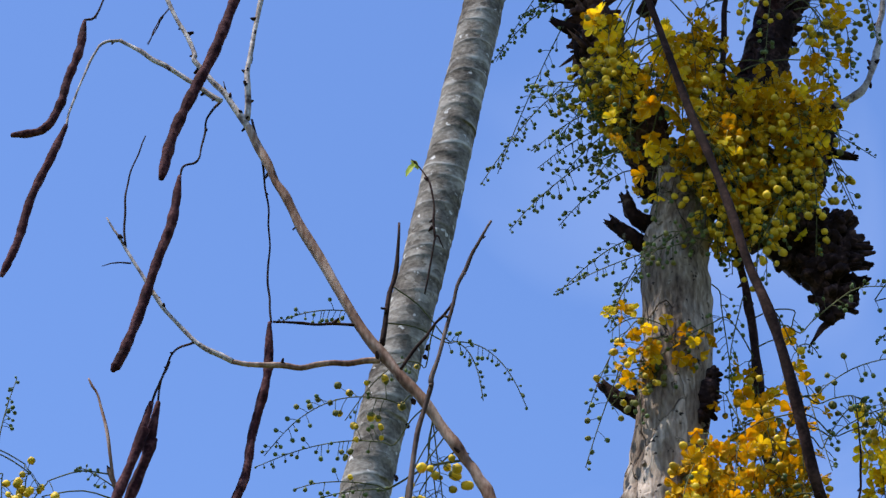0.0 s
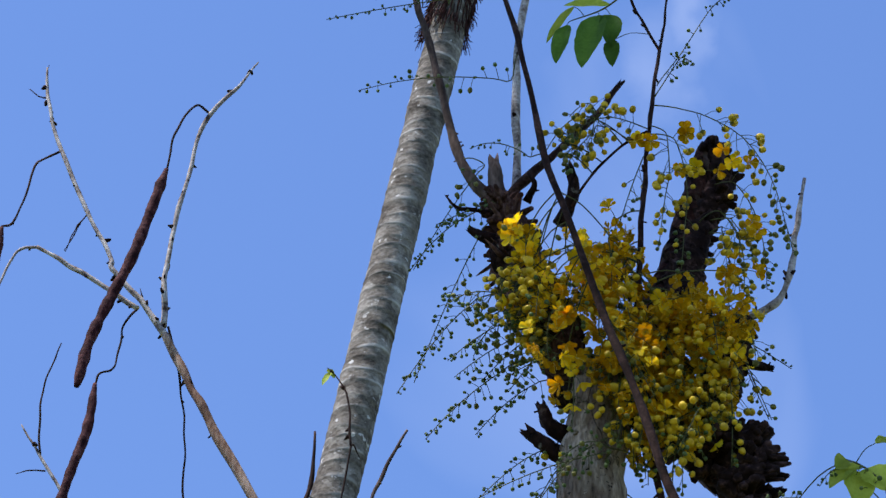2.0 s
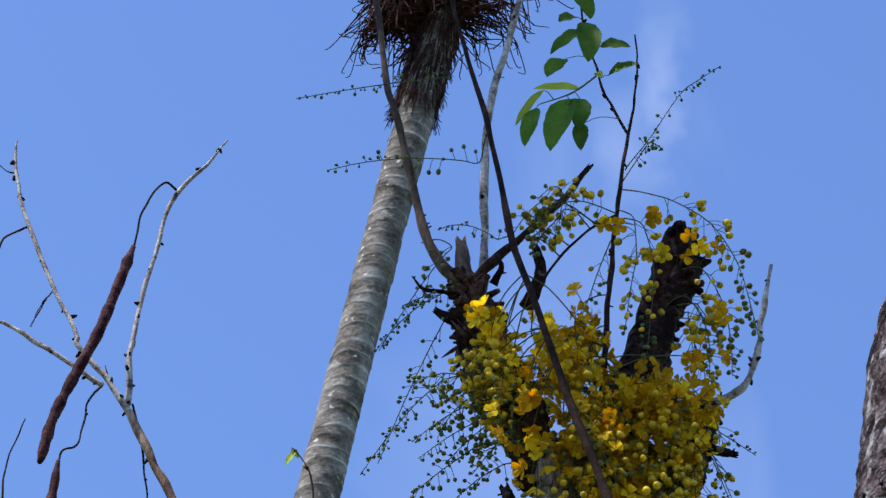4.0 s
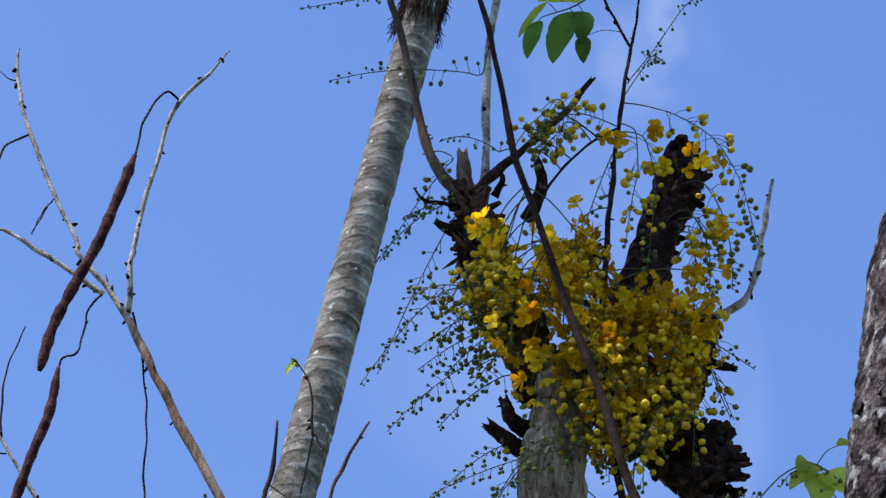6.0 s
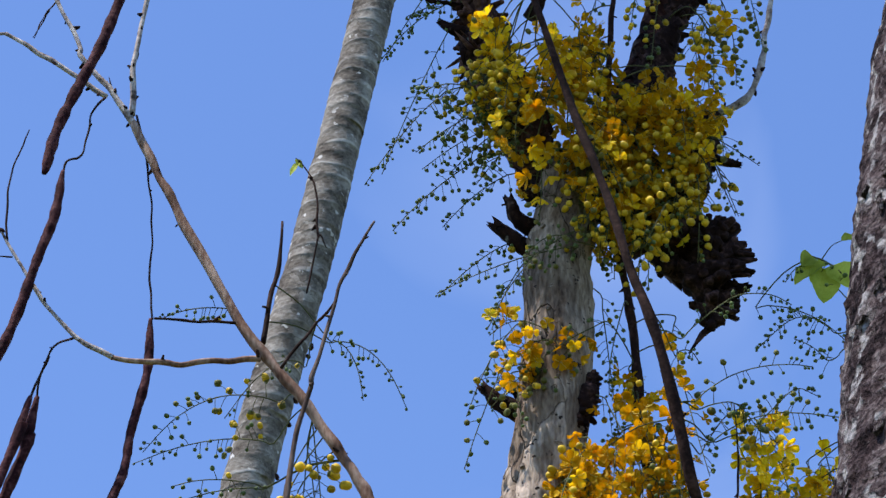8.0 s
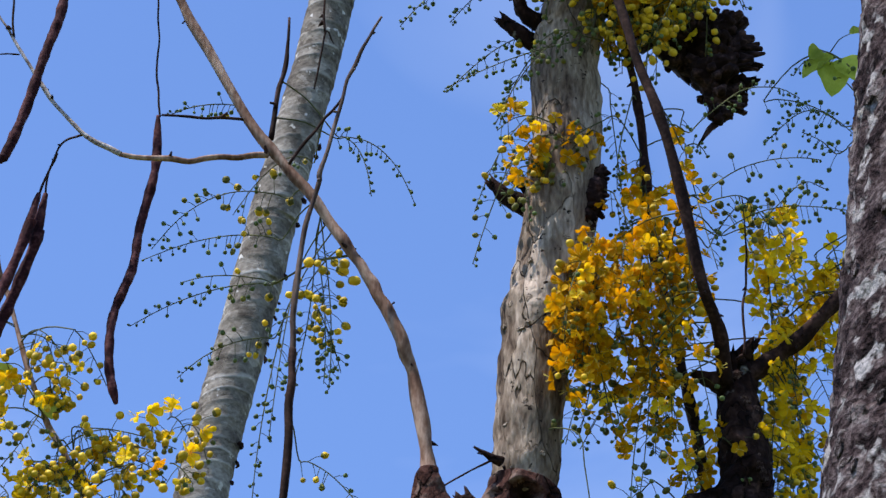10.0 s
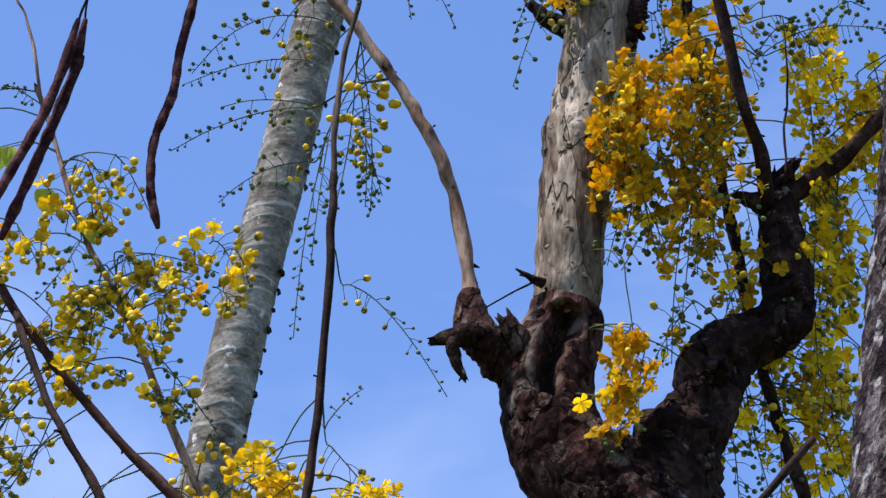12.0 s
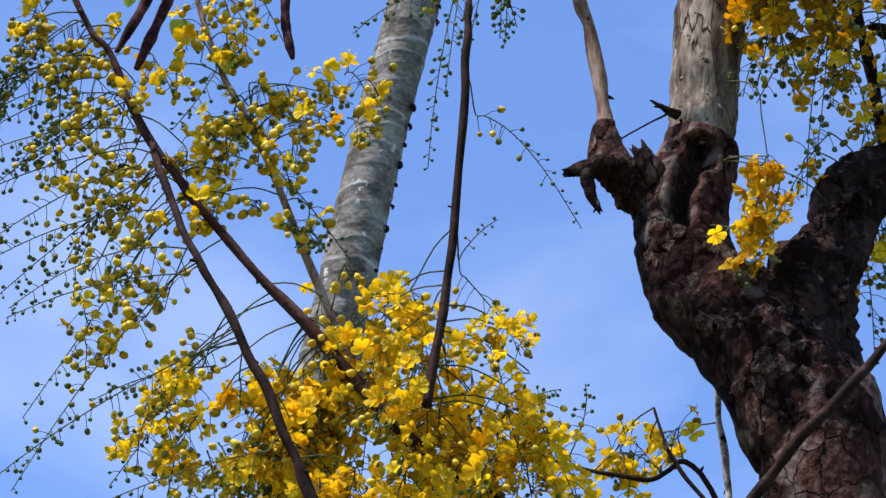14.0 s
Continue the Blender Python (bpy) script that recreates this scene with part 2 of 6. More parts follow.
POD = surface("pod_skin", [(0.36, (0.012, 0.0035, 0.005)), (0.49, (0.04, 0.0115, 0.014)), (0.64, (0.12, 0.05, 0.05))], scale=45, fine=190, bump=0.7, rough=0.85, vary=0.2)
STALK = surface("green_stalk", [(0.3, (0.035, 0.045, 0.015)), (0.7, (0.12, 0.125, 0.05))], scale=30, fine=150, bump=0.1, rough=0.6, vary=0.15)
BUD_GREEN = surface("green_bud", [(0.3, (0.09, 0.1, 0.03)), (0.7, (0.24, 0.22, 0.06))], scale=60, fine=220, bump=0.1, rough=0.5, vary=0.3, through_light=0.12)
BUD_TINY = surface("small_green_bud", [(0.3, (0.05, 0.08, 0.025)), (0.7, (0.13, 0.17, 0.06))], scale=60, fine=220, bump=0.1, rough=0.5, vary=0.3, island=True)
BUD_YELLOW = surface("yellow_bud", [(0.3, (0.52, 0.335, 0.014)), (0.7, (0.8, 0.555, 0.03))], scale=50, fine=160, gloss=0.22, bump=0.1, rough=0.48, vary=0.34, through_light=0.15)
# one petal in two tones, with shade and sunshine put into the colour
SHADED_PETAL = surface("shaded_golden_petal", [(0.32, (0.52, 0.265, 0.001)), (0.5, (0.62, 0.365, 0.003)), (0.68, (0.72, 0.475, 0.01))], scale=40, fine=260, bump=0.1, rough=0.6, vary=0.3, through_light=0.42, sheer_tint=(1.0, 0.72, 0.1))
SUNLIT_PETAL = surface("sunlit_lemon_petal", [(0.32, (0.84, 0.56, 0.006)), (0.5, (0.92, 0.675, 0.02)), (0.68, (0.95, 0.765, 0.05))], scale=40, fine=260, bump=0.1, rough=0.6, vary=0.24, through_light=0.5, sheer_tint=(1.0, 0.84, 0.25))
STAMEN = surface("stamen", [(0.3, (0.55, 0.42, 0.06)), (0.7, (0.75, 0.6, 0.15))], scale=60, fine=200, bump=0.0, rough=0.5)
LEAF = surface("green_leaf", [(0.3, (0.045, 0.1, 0.01)), (0.7, (0.1, 0.19, 0.025))], scale=30, fine=160, bump=0.15, rough=0.55, vary=0.25, through_light=0.45)
# paler copy of the green leaf: sun shining through is put into its colour
SUNLIT_LEAF = surface("sunlit_leaf", [(0.3, (0.28, 0.35, 0.03)), (0.7, (0.48, 0.52, 0.08))], scale=30, fine=160, bump=0.15, rough=0.5, vary=0.2, through_light=0.5)
FIBRE = surface("palm_fibre", [(0.3, (0.012, 0.005, 0.005)), (0.7, (0.1, 0.042, 0.037))], scale=30, fine=120, bump=0.4, rough=0.9, vary=0.2, island=True)
GRASS = surface("grass_ground", [(0.3, (0.03, 0.045, 0.012)), (0.5, (0.06, 0.085, 0.025)), (0.7, (0.13, 0.11, 0.06))], scale=0.8, fine=12, bump=0.6, rough=0.95, depth=0.05)


# ---- geometry ----
def mesh_of(name, verts, faces, mats, smooth=True, slots=None):
    me = bpy.data.meshes.new(name)
    me.from_pydata([tuple(v) for v in verts], [], faces)
    for m in mats:
        me.materials.append(m)
    me.polygons.foreach_set("use_smooth", [smooth] * len(me.polygons))
    if slots is not None:
        me.polygons.foreach_set("material_index", slots)
    me.update()
    return me


def root_of(name, place, label, category, group="", kind=""):
    e = new(name)
    e.location = place
    return tagged(e, label, category, group, kind)


def part(name, data, parent, label=""):
    """Links a mesh given in world metres as a part of parent."""
    ob = new(name, data)
    ob.parent = parent
    if parent.type == "EMPTY":
        ob.matrix_parent_inverse = Matrix.Translation(-parent.location)
    return tagged(ob, label)


def spline(pts, steps):
    """Catmull-Rom through the rows of pts."""
    p = np.array(pts, float)
    p = np.vstack([2 * p[0] - p[1], p, 2 * p[-1] - p[-2]])
    out = []
    for i in range(1, len(p) - 2):
        for k in range(steps):
            u = k / steps
            a, b, c, d = p[i - 1], p[i], p[i + 1], p[i + 2]
            out.append(0.5 * (2 * b + (c - a) * u + (2 * a - 5 * b + 4 * c - d) * u * u + (3 * b - a - 3 * c + d) * u ** 3))
    out.append(p[-2])
    return np.array(out)


def tube(pts, radii, sides=8, steps=5, rough=0.0, freq=30.0, jag=0.0, seed=1, dents=(), worn=None):
    """A limb along pts: rough swells its skin, jag breaks its end, dents (share, reach, angle, width, depth) press hollows into it;
    worn gathers how deep each vertex lies. Returns vertices and faces."""
    rng = random.Random(seed)
    if len(radii) != len(pts):
        radii = np.interp(np.linspace(0, 1, len(pts)), np.linspace(0, 1, len(radii)), radii)
    line = spline([(*p, r) for p, r in zip(pts, radii)], steps)
    verts, faces = [], []
    side = Vector((0, -1, 0))
    for i, row in enumerate(line):
        c, r = Vector(row[:3]), max(row[3], 0.0006)
        along = Vector(line[min(i + 1, len(line) - 1)][:3] - line[max(i - 1, 0)][:3]).normalized()
        side = (side - along * side.dot(along)).normalized()
        other = along.cross(side)
        for k in range(sides):
            a = 2 * math.pi * k / sides
            d = side * math.cos(a) + other * math.sin(a)
            q = c + d * r
            w = r * (1 + rough * (noise.noise(q * freq) + 0.6 * noise.noise(q * freq * 2.7))) if rough else r
            pressed = 0.0
            for u, du, a0, da, deep in dents:
                g = ((i / (len(line) - 1) - u) / du) ** 2 + ((math.remainder(a - a0, 2 * math.pi)) / da) ** 2
                if g < 1.6:
                    pressed = max(pressed, deep * min(1.0, 1.9 * max(0.0, 1 - g * (1 + 0.5 * noise.noise(q * 40)))))
            w *= 1 - pressed
            if worn is not None:
                worn.append(pressed)
            end = along * (jag * r * rng.uniform(-1.2, 2.2)) if jag and i == len(line) - 1 else Vector()
            verts.append(c + d * w + end)
    n = len(line)
    for i in range(n - 1):
        for k in range(sides):
            m = (k + 1) % sides
            faces.append((i * sides + k, i * sides + m, (i + 1) * sides + m, (i + 1) * sides + k))
    for i, flip in ((0, True), (n - 1, False)):
        ring = [i * sides + k for k in range(sides)]
        verts.append(Vector(line[i][:3]) + (Vector() if flip else Vector(line[-1][:3] - line[-2][:3]).normalized() * line[-1][3] * (-0.8 if jag else 0.5)))
        for k in range(sides):
            m = (k + 1) % sides
            faces.append((len(verts) - 1, ring[m], ring[k]) if flip else (len(verts) - 1, ring[k], ring[m]))
    return verts, faces


def joined(pieces):
    verts, faces = [], []
    for v, f in pieces:
        o = len(verts)
        verts.extend(v)
        faces.extend(tuple(i + o for i in q) for q in f)
    return verts, faces


def spikes(pts, radii, count, long, thick, seed=5, lean=(0, 0, 0), blunt=0.25):
    """Short broken points that stand out round a line."""
    rng = random.Random(seed)
    line = spline([(*p, r) for p, r in zip(pts, np.interp(np.linspace(0, 1, len(pts)), np.linspace(0, 1, len(radii)), radii))], 8)
    out = []
    for _ in range(count):
        row = line[rng.randrange(len(line))]
        d = (Vector([rng.gauss(0, 1) for _ in range(3)]).normalized() + Vector(lean)).normalized()
        c = Vector(row[:3]) + d * row[3] * 0.7
        k = rng.uniform(0.5, 1.3)
        e = c + d * (long * k + row[3] * 0.3)
        bend = Vector([rng.uniform(-0.25, 0.25) * long for _ in range(3)])
        out.append(tube([c, (c + e) / 2 + bend * 0.5, e + bend], [thick * k * 1.3, thick * k, thick * blunt * rng.uniform(0.6, 1.4)], sides=5, steps=2, rough=0.3, freq=90, seed=rng.randrange(999)))
    return out


LINES = {}


def limb(name, parent, mat, pts, radii, label="", nubs=0, thorn=0.0085, **kw):
    """A tapering limb; nubs: leaf scars and spur buds that stand out of a twig."""
    if mat in (TWIG_BROWN, TWIG_GREY, TWIG_DARK, TWIG_RED, TWIG_PALE):
        # twigs bend a little at each node and swell there
        rng = random.Random(len(LINES) + 50)
        rr = np.interp(np.linspace(0, 1, len(pts)), np.linspace(0, 1, len(radii)), radii)
        fine = spline([(*p, r) for p, r in zip(pts, rr)], 3)
        for k in range(1, len(fine) - 1):
            near_by = np.linalg.norm(fine[k + 1][:3] - fine[k][:3])
            fine[k][:3] += [rng.gauss(0, min(0.0011, 0.035 * near_by)) for _ in range(3)]
            fine[k][3] *= rng.uniform(0.88, 1.2)
        pts, radii = [tuple(f[:3]) for f in fine], list(fine[:, 3])
        kw = {**kw, "steps": 3}
        radii = [r * (0.8 if mat is TWIG_PALE else 0.7 if max(radii) < 0.0095 else 0.82) for r in radii]
    worn = []
    pieces = [tube(pts, radii, worn=worn, **kw)]
    if nubs:
        pieces += spikes(pts, radii, nubs, thorn * (0.85 if mat is TWIG_PALE else 1.0), thorn * (0.36 if mat is TWIG_PALE else 0.3), seed=len(LINES), blunt=0.6)
    verts, faces = joined(pieces)
    plain = len(worn) + 2
    # dent faces take the near-black wood: the hollow's shade is in the colour
    if kw.get("dents"):
        slots = [1 if all(i < len(worn) and worn[i] > 0.12 for i in f) else 0 for f in faces]
    else:
        slots = [1 if min(f) >= plain else 0 for f in faces] if nubs and mat in (TWIG_PALE, TWIG_BROWN) else None
    ob = part(name, mesh_of(name, verts, faces, [mat, ROT_AND_SHADE] if slots else [mat], slots=slots), parent, label)
    r = np.interp(np.linspace(0, 1, len(pts)), np.linspace(0, 1, len(radii)), radii)
    LINES[ob.name] = spline([(*p, q) for p, q in zip(pts, r)], 12)
    return ob


def flakes(ob, mat, count, size, lift, seed, name="bark_plate", span=(0.0, 1.0)):
    """Loose plates of bark that stand a little proud of a limb's camera side, each with its own outline and a lifted edge."""
    rng = random.Random(seed)
    line = LINES[ob.name]
    shapes = []
    for v in range(12):
        pts = [(math.cos(a) * r, math.sin(a) * r) for a, r in ((2 * math.pi * (k + rng.uniform(-0.25, 0.25)) / 11, rng.uniform(0.5, 1.1)) for k in range(11))]
        verts = [Vector((x, y, rng.uniform(0.0, 0.25))) for x, y in pts] + [Vector((x * 1.05, y * 1.05, -1.2)) for x, y in pts] + [Vector((rng.uniform(-0.2, 0.2), rng.uniform(-0.2, 0.2), 0.3))]
        faces = [(22, k, (k + 1) % 11) for k in range(11)] + [(k, 11 + k, 11 + (k + 1) % 11, (k + 1) % 11) for k in range(11)]
        shapes.append(mesh_of(name, verts, faces, [mat], smooth=False))
    for _ in range(count):
        k = int((span[0] + (span[1] - span[0]) * rng.random()) * (len(line) - 2))
        c, r = Vector(line[k][:3]), line[k][3]
        along = Vector(line[k + 1][:3] - line[k][:3]).normalized()
        side = along.cross(Vector((0, -1, 0))).normalized()
        front = side.cross(along)
        a = rng.uniform(-1.35, 1.35)
        out = front * -math.cos(a) + side * math.sin(a)
        if out.y > 0.3:
            out = -out
        w, h = size * rng.uniform(0.5, 1.3), size * rng.uniform(0.5, 1.2)
        across = along.cross(out).normalized()
        m = Matrix((across, along, out)).transposed().to_4x4()
        m = Matrix.Translation(c + out * (r * rng.uniform(0.97, 1.03))) @ m @ Matrix.Rotation(rng.gauss(0, lift), 4, "X") @ Matrix.Rotation(rng.gauss(0, lift * 0.5), 4, "Y") @ Matrix.Diagonal((w, h, 0.004, 1))
        p = part(name, shapes[rng.randrange(12)], ob)
        p.matrix_basis = m


def ball(rows=7, sides=12, lobe=0.22):
    """A unit bud: a little longer than wide, with its stalk end at -z."""
    v = [(0, 0, -1.05)]
    for i in range(1, rows):
        a = math.pi * i / rows
        for k in range(sides):
            b = 2 * math.pi * k / sides
            w = math.sin(a) ** 0.85 * (1 - lobe * 0.5 + lobe * abs(math.cos(2 * b + 0.5 * a))) * (1.08 - 0.12 * a / math.pi)
            v.append((w * math.cos(b), w * math.sin(b), -1.05 * math.cos(a)))
    v.append((0, 0, 1.12))
    f = [(0, 1 + (k + 1) % sides, 1 + k) for k in range(sides)]
    for i in range(rows - 2):
        for k in range(sides):
            m = (k + 1) % sides
            f.append((1 + i * sides + k, 1 + i * sides + m, 1 + (i + 1) * sides + m, 1 + (i + 1) * sides + k))
    last = len(v) - 1
    f += [(last, last - sides + k, last - sides + (k + 1) % sides) for k in range(sides)]
    return np.array(v), f


BALL_V, BALL_F = ball()
TINY_V, TINY_F = ball(4, 5, 0.0)


def turn_to(d, spin=0.0):
    return Vector(d).to_track_quat("Z", "Y").to_matrix().to_4x4() @ Matrix.Rotation(spin, 4, "Z")


def flower_mesh(seed, petal):
    """Five cupped petals on +z with curved stamens, about five centimetres across."""
    rng = random.Random(seed)
    verts, faces, slots = [], [], []
    shut, curl = (0.15, 0.35, 0.6, 0.9, 1.3, 0.45)[seed % 6], (-0.35, -0.15, -0.3, -0.5, -0.55, 0.1)[seed % 6]
    wide = (0.07, 0.23, 0.38, 0.42, 0.33, 0.13)
    for k in range(5):
        yaw = 2 * math.pi * (k + rng.uniform(-0.14, 0.14)) / 5
        size, cup, tip = rng.uniform(0.019, 0.027), shut + rng.uniform(-0.25, 0.25), curl + rng.uniform(-0.25, 0.25)
        rot = Matrix.Rotation(yaw, 3, "Z") @ Matrix.Rotation(rng.uniform(-0.35, 0.35), 3, "X")
        hollow = rng.uniform(0.05, 0.3)
        o = len(verts)
        for i in range(6):
            u = (0, 0.24, 0.5, 0.76, 0.93, 1.0)[i]
            z = size * (cup * u + tip * u * u)
            for j in (-1, -0.5, 0, 0.5, 1):
                x = 0.002 + size * u * (1 - 0.08 * j * j)
                verts.append(rot @ Vector((x, size * wide[i] * j, z + size * hollow * j * j * math.sin(u * 2.7) + rng.uniform(-1, 1) * 0.0006)))
        for i in range(5):
            for j in range(4):
                a = o + i * 5 + j
                faces.append((a, a + 1, a + 6, a + 5))
                slots.append(0)
    for k in range(6):
        yaw = rng.uniform(0, 6.28)
        long = 0.03 if k < 3 else 0.012
        d = Vector((math.cos(yaw), math.sin(yaw), 0))
        pts = [d * (long * 0.35 * math.sin(u * 2.2)) + Vector((0, 0, long * u * (1.1 - 0.35 * u))) + d * long * 0.3 * u * u for u in (0, 0.33, 0.66, 1)]
        v, f = tube(pts, [0.0005, 0.0005, 0.0005, 0.0011], sides=3, steps=1)
        o = len(verts)
        verts += v
        faces += [tuple(i + o for i in q) for q in f]
        slots += [1] * len(f)
    return mesh_of("flower", verts, faces, [petal, STAMEN], slots=slots)


# lemon copies stand in for sunlit flowers, darker golden ones for shaded flowers
FLOWERS = [flower_mesh(s, SHADED_PETAL) for s in range(6)]
SUNLIT = [flower_mesh(s, SUNLIT_PETAL) for s in range(6)]
RNG = random.Random(7)


# the sepals at the stalk end stay green
SEPALS = [1 if sum(BALL_V[i][2] for i in f) / len(f) < -0.45 else 0 for f in BALL_F]
BUD_MESHES = [mesh_of("bud", (BALL_V * np.array([0.88, 0.88, k])).tolist(), BALL_F, [m, BUD_GREEN], slots=SEPALS) for m in (BUD_YELLOW, BUD_GREEN) for k in (0.88, 1.0, 1.15)]


def nearest_limb(p):
    """Distance and place of the limb's axis that a spike at p grows from: close by, and rather above than below."""
    rows = np.vstack([line[:, :3] for name, line in LINES.items() if name.split(".")[0] in ("branch", "limb", "twig", "dead_trunk", "trunk")])
    d = rows - np.array(p)
    cost = np.linalg.norm(d, axis=1) + 0.5 * np.maximum(0, -d[:, 2])
    k = int(np.argmin(cost))
    return float(np.linalg.norm(d[k])), Vector(rows[k])


def raceme(parent, base, tip, arch=0.05, n=30, open_to=0.0, plump=0.0072, ped=0.042, start=0.08, green=0.55, taper=0.9, least=0.003, face_y=-0.2, sunlit=0.2, via=None, stars=()):
    """A hanging flower spike: axis from base to tip, open flowers up to open_to of its length, then buds that shrink to the tip.
    green: share of the length past which the buds are green; taper: how soon they shrink; via: points that the axis passes; stars: places of single flowers."""
    rng = random.Random(RNG.random())
    b, t = Vector(base), Vector(tip)
    mid = (b + t) / 2 + Vector((0, 0, arch)) + Vector([rng.uniform(-0.025, 0.025) for _ in range(3)])
    if via:
        course = spline([b, *via, t], 10)
        at = lambda s: Vector([float(np.interp(s * (len(course) - 1), range(len(course)), course[:, k])) for k in range(3)])
    else:
        at = lambda s: b * (1 - s) ** 2 + mid * 2 * s * (1 - s) + t * s * s
    away, root = nearest_limb(b + Vector([rng.gauss(0, 0.0 if via else 0.025) for _ in range(3)]))
    away = (b - root).length
    stem = [at(s) for s in (0, 0.1, 0.2, 0.4, 0.6, 0.8, 1)]
    if 0.012 < away < 0.17:
        stem = [root, (root + stem[1]) / 2 + Vector((0, 0, 0.12 * away)), *stem[1:]]
    pieces = [tube(stem, [0.0014, 0.0012, 0.0011, 0.001, 0.0008], sides=5, steps=3)]
    if open_to < 0.02:
        ped *= min(1.0, plump / 0.0085) ** 1.3
    tiny_v, tiny_f, big, blooms = [], [], [], []
    for i in range(n):
        s = start + (1 - start) * ((i + rng.random()) / n) ** 0.85
        p = at(s)
        axis = (at(min(s + 0.05, 1.0)) - at(max(s - 0.05, 0))).normalized()
        out = Vector([rng.gauss(0, 1) for _ in range(3)])
        out = (out - axis * out.dot(axis)).normalized()
        out = (out + axis * 0.3 + Vector((0, 0, -0.22))).normalized()
        if s < open_to and rng.random() < 0.8:
            d = p + out * ped * rng.uniform(0.4, 0.95)
            pieces.append(tube([p, (p + d) / 2 + Vector((0, 0, 0.004)), d], [0.0008, 0.0007], sides=3, steps=1))
            face = (out + Vector((0, face_y, -0.1)) + Vector([rng.uniform(-0.8, 0.8) for _ in range(3)])).normalized()
            blooms.append((d, face, rng.uniform(0, 6.28), rng.uniform(0.44, 0.69)))
            continue
        age = min(1.0, max(0.0, 1 - (s - open_to * 0.8) / (1.02 - open_to * 0.8)))
        long = ped * (0.14 + 0.86 * min(1, age * 1.25)) * rng.uniform(0.7, 1.2)
        size = (least + (plump - least) * age ** taper) * rng.uniform(0.62, 1.04)
        d = p + out * long + Vector((0, 0, -0.15 * long))
        pieces.append(tube([p, (p + d) / 2 + Vector((0, 0, 0.1 * long)), d], [0.0008, 0.0006], sides=3, steps=1))
        m = Matrix.Translation(d + out * size * 0.6) @ turn_to((out + Vector([rng.uniform(-0.4, 0.4) for _ in range(3)])).normalized(), rng.uniform(0, 6)) @ Matrix.Scale(size, 4)
        ripe = s + rng.uniform(-0.12, 0.12) < green
        if size > 0.0046:
            big.append((m, rng.randrange(3) + (0 if ripe else 3)))
        else:
            a = np.array(m)
            o = len(tiny_v)
            tiny_v.extend((TINY_V @ a[:3, :3].T + a[:3, 3]).tolist())
            tiny_f.extend(tuple(q + o for q in f) for f in TINY_F)
    for place in stars:
        d = Vector(place)
        p = min((at(k / 20) for k in range(21)), key=lambda q: (q - d).length)
        pieces.append(tube([p, (p + d) / 2 + Vector((0, 0, 0.006)), d], [0.0008, 0.0007], sides=3, steps=2))
        blooms.append((d, Vector((rng.uniform(-0.5, 0.5), -0.75, rng.uniform(-1.0, -0.3))).normalized(), rng.uniform(0, 6.28), rng.uniform(0.58, 0.7)))
    spike = part("raceme", mesh_of("raceme", *joined(pieces), [STALK]), parent)
    if tiny_v:
        tagged(part("bud_tip", mesh_of("bud_tip", tiny_v, tiny_f, [BUD_TINY]), spike), kind="stuff")
    for m, k in big:
        part("bud", BUD_MESHES[k], spike).matrix_basis = m
    for place, face, spin, size in blooms:
        ob = part("flower", (SUNLIT if rng.random() < sunlit else FLOWERS)[rng.randrange(6)], spike)
        ob.matrix_basis = Matrix.Translation(place) @ turn_to(face, spin) @ Matrix.Scale(size, 4)
    return spike


def cluster(parent, middle, span, count, drop, spread=0.036, **kw):
    """count racemes whose bases lie within span round middle and hang by drop."""
    for _ in range(count):
        b = Vector(middle) + Vector([RNG.uniform(-1, 1) * h for h in span])
        k = dict(kw)
        raceme(parent, b, b + Vector(drop) * RNG.uniform(0.75, 1.15) + Vector([RNG.gauss(0, spread) for _ in range(3)]), **k)


def along(parent, branch, span, count, drop, spread=0.06, long=(0.6, 1.2), **kw):
    """count racemes that grow from a branch between two shares of its length."""
    line = LINES[branch.name]
    for i in range(count):
        u = span[0] + (span[1] - span[0]) * (i + RNG.random()) / count
        b = Vector(line[int(u * (len(line) - 1))][:3])
        d = Vector(drop) * RNG.uniform(*long) + Vector((RNG.gauss(0, spread), RNG.gauss(0, spread), RNG.gauss(0, spread * 0.6)))
        raceme(parent, b, b + d, **kw)


def pod(parent, pts, r, seed=3):
    """A long woody pod: lumpy where the seeds sit, with a blunt end."""
    body = spline(pts, 6)
    n = len(body)
    rng = random.Random(seed)
    radii = [0.73 * r * (0.45 + 0.55 * min(1, i / 3)) * min(1, 0.5 + 0.5 * (n - 1 - i) / 2) * (1 + 0.07 * math.sin(i * 1.9 + seed) + rng.uniform(-0.08, 0.08)) for i in range(n)]
    return part("pod", mesh_of("pod", *tube(body, radii, sides=10, steps=3, rough=0.11, freq=75, seed=seed), [POD]), parent)


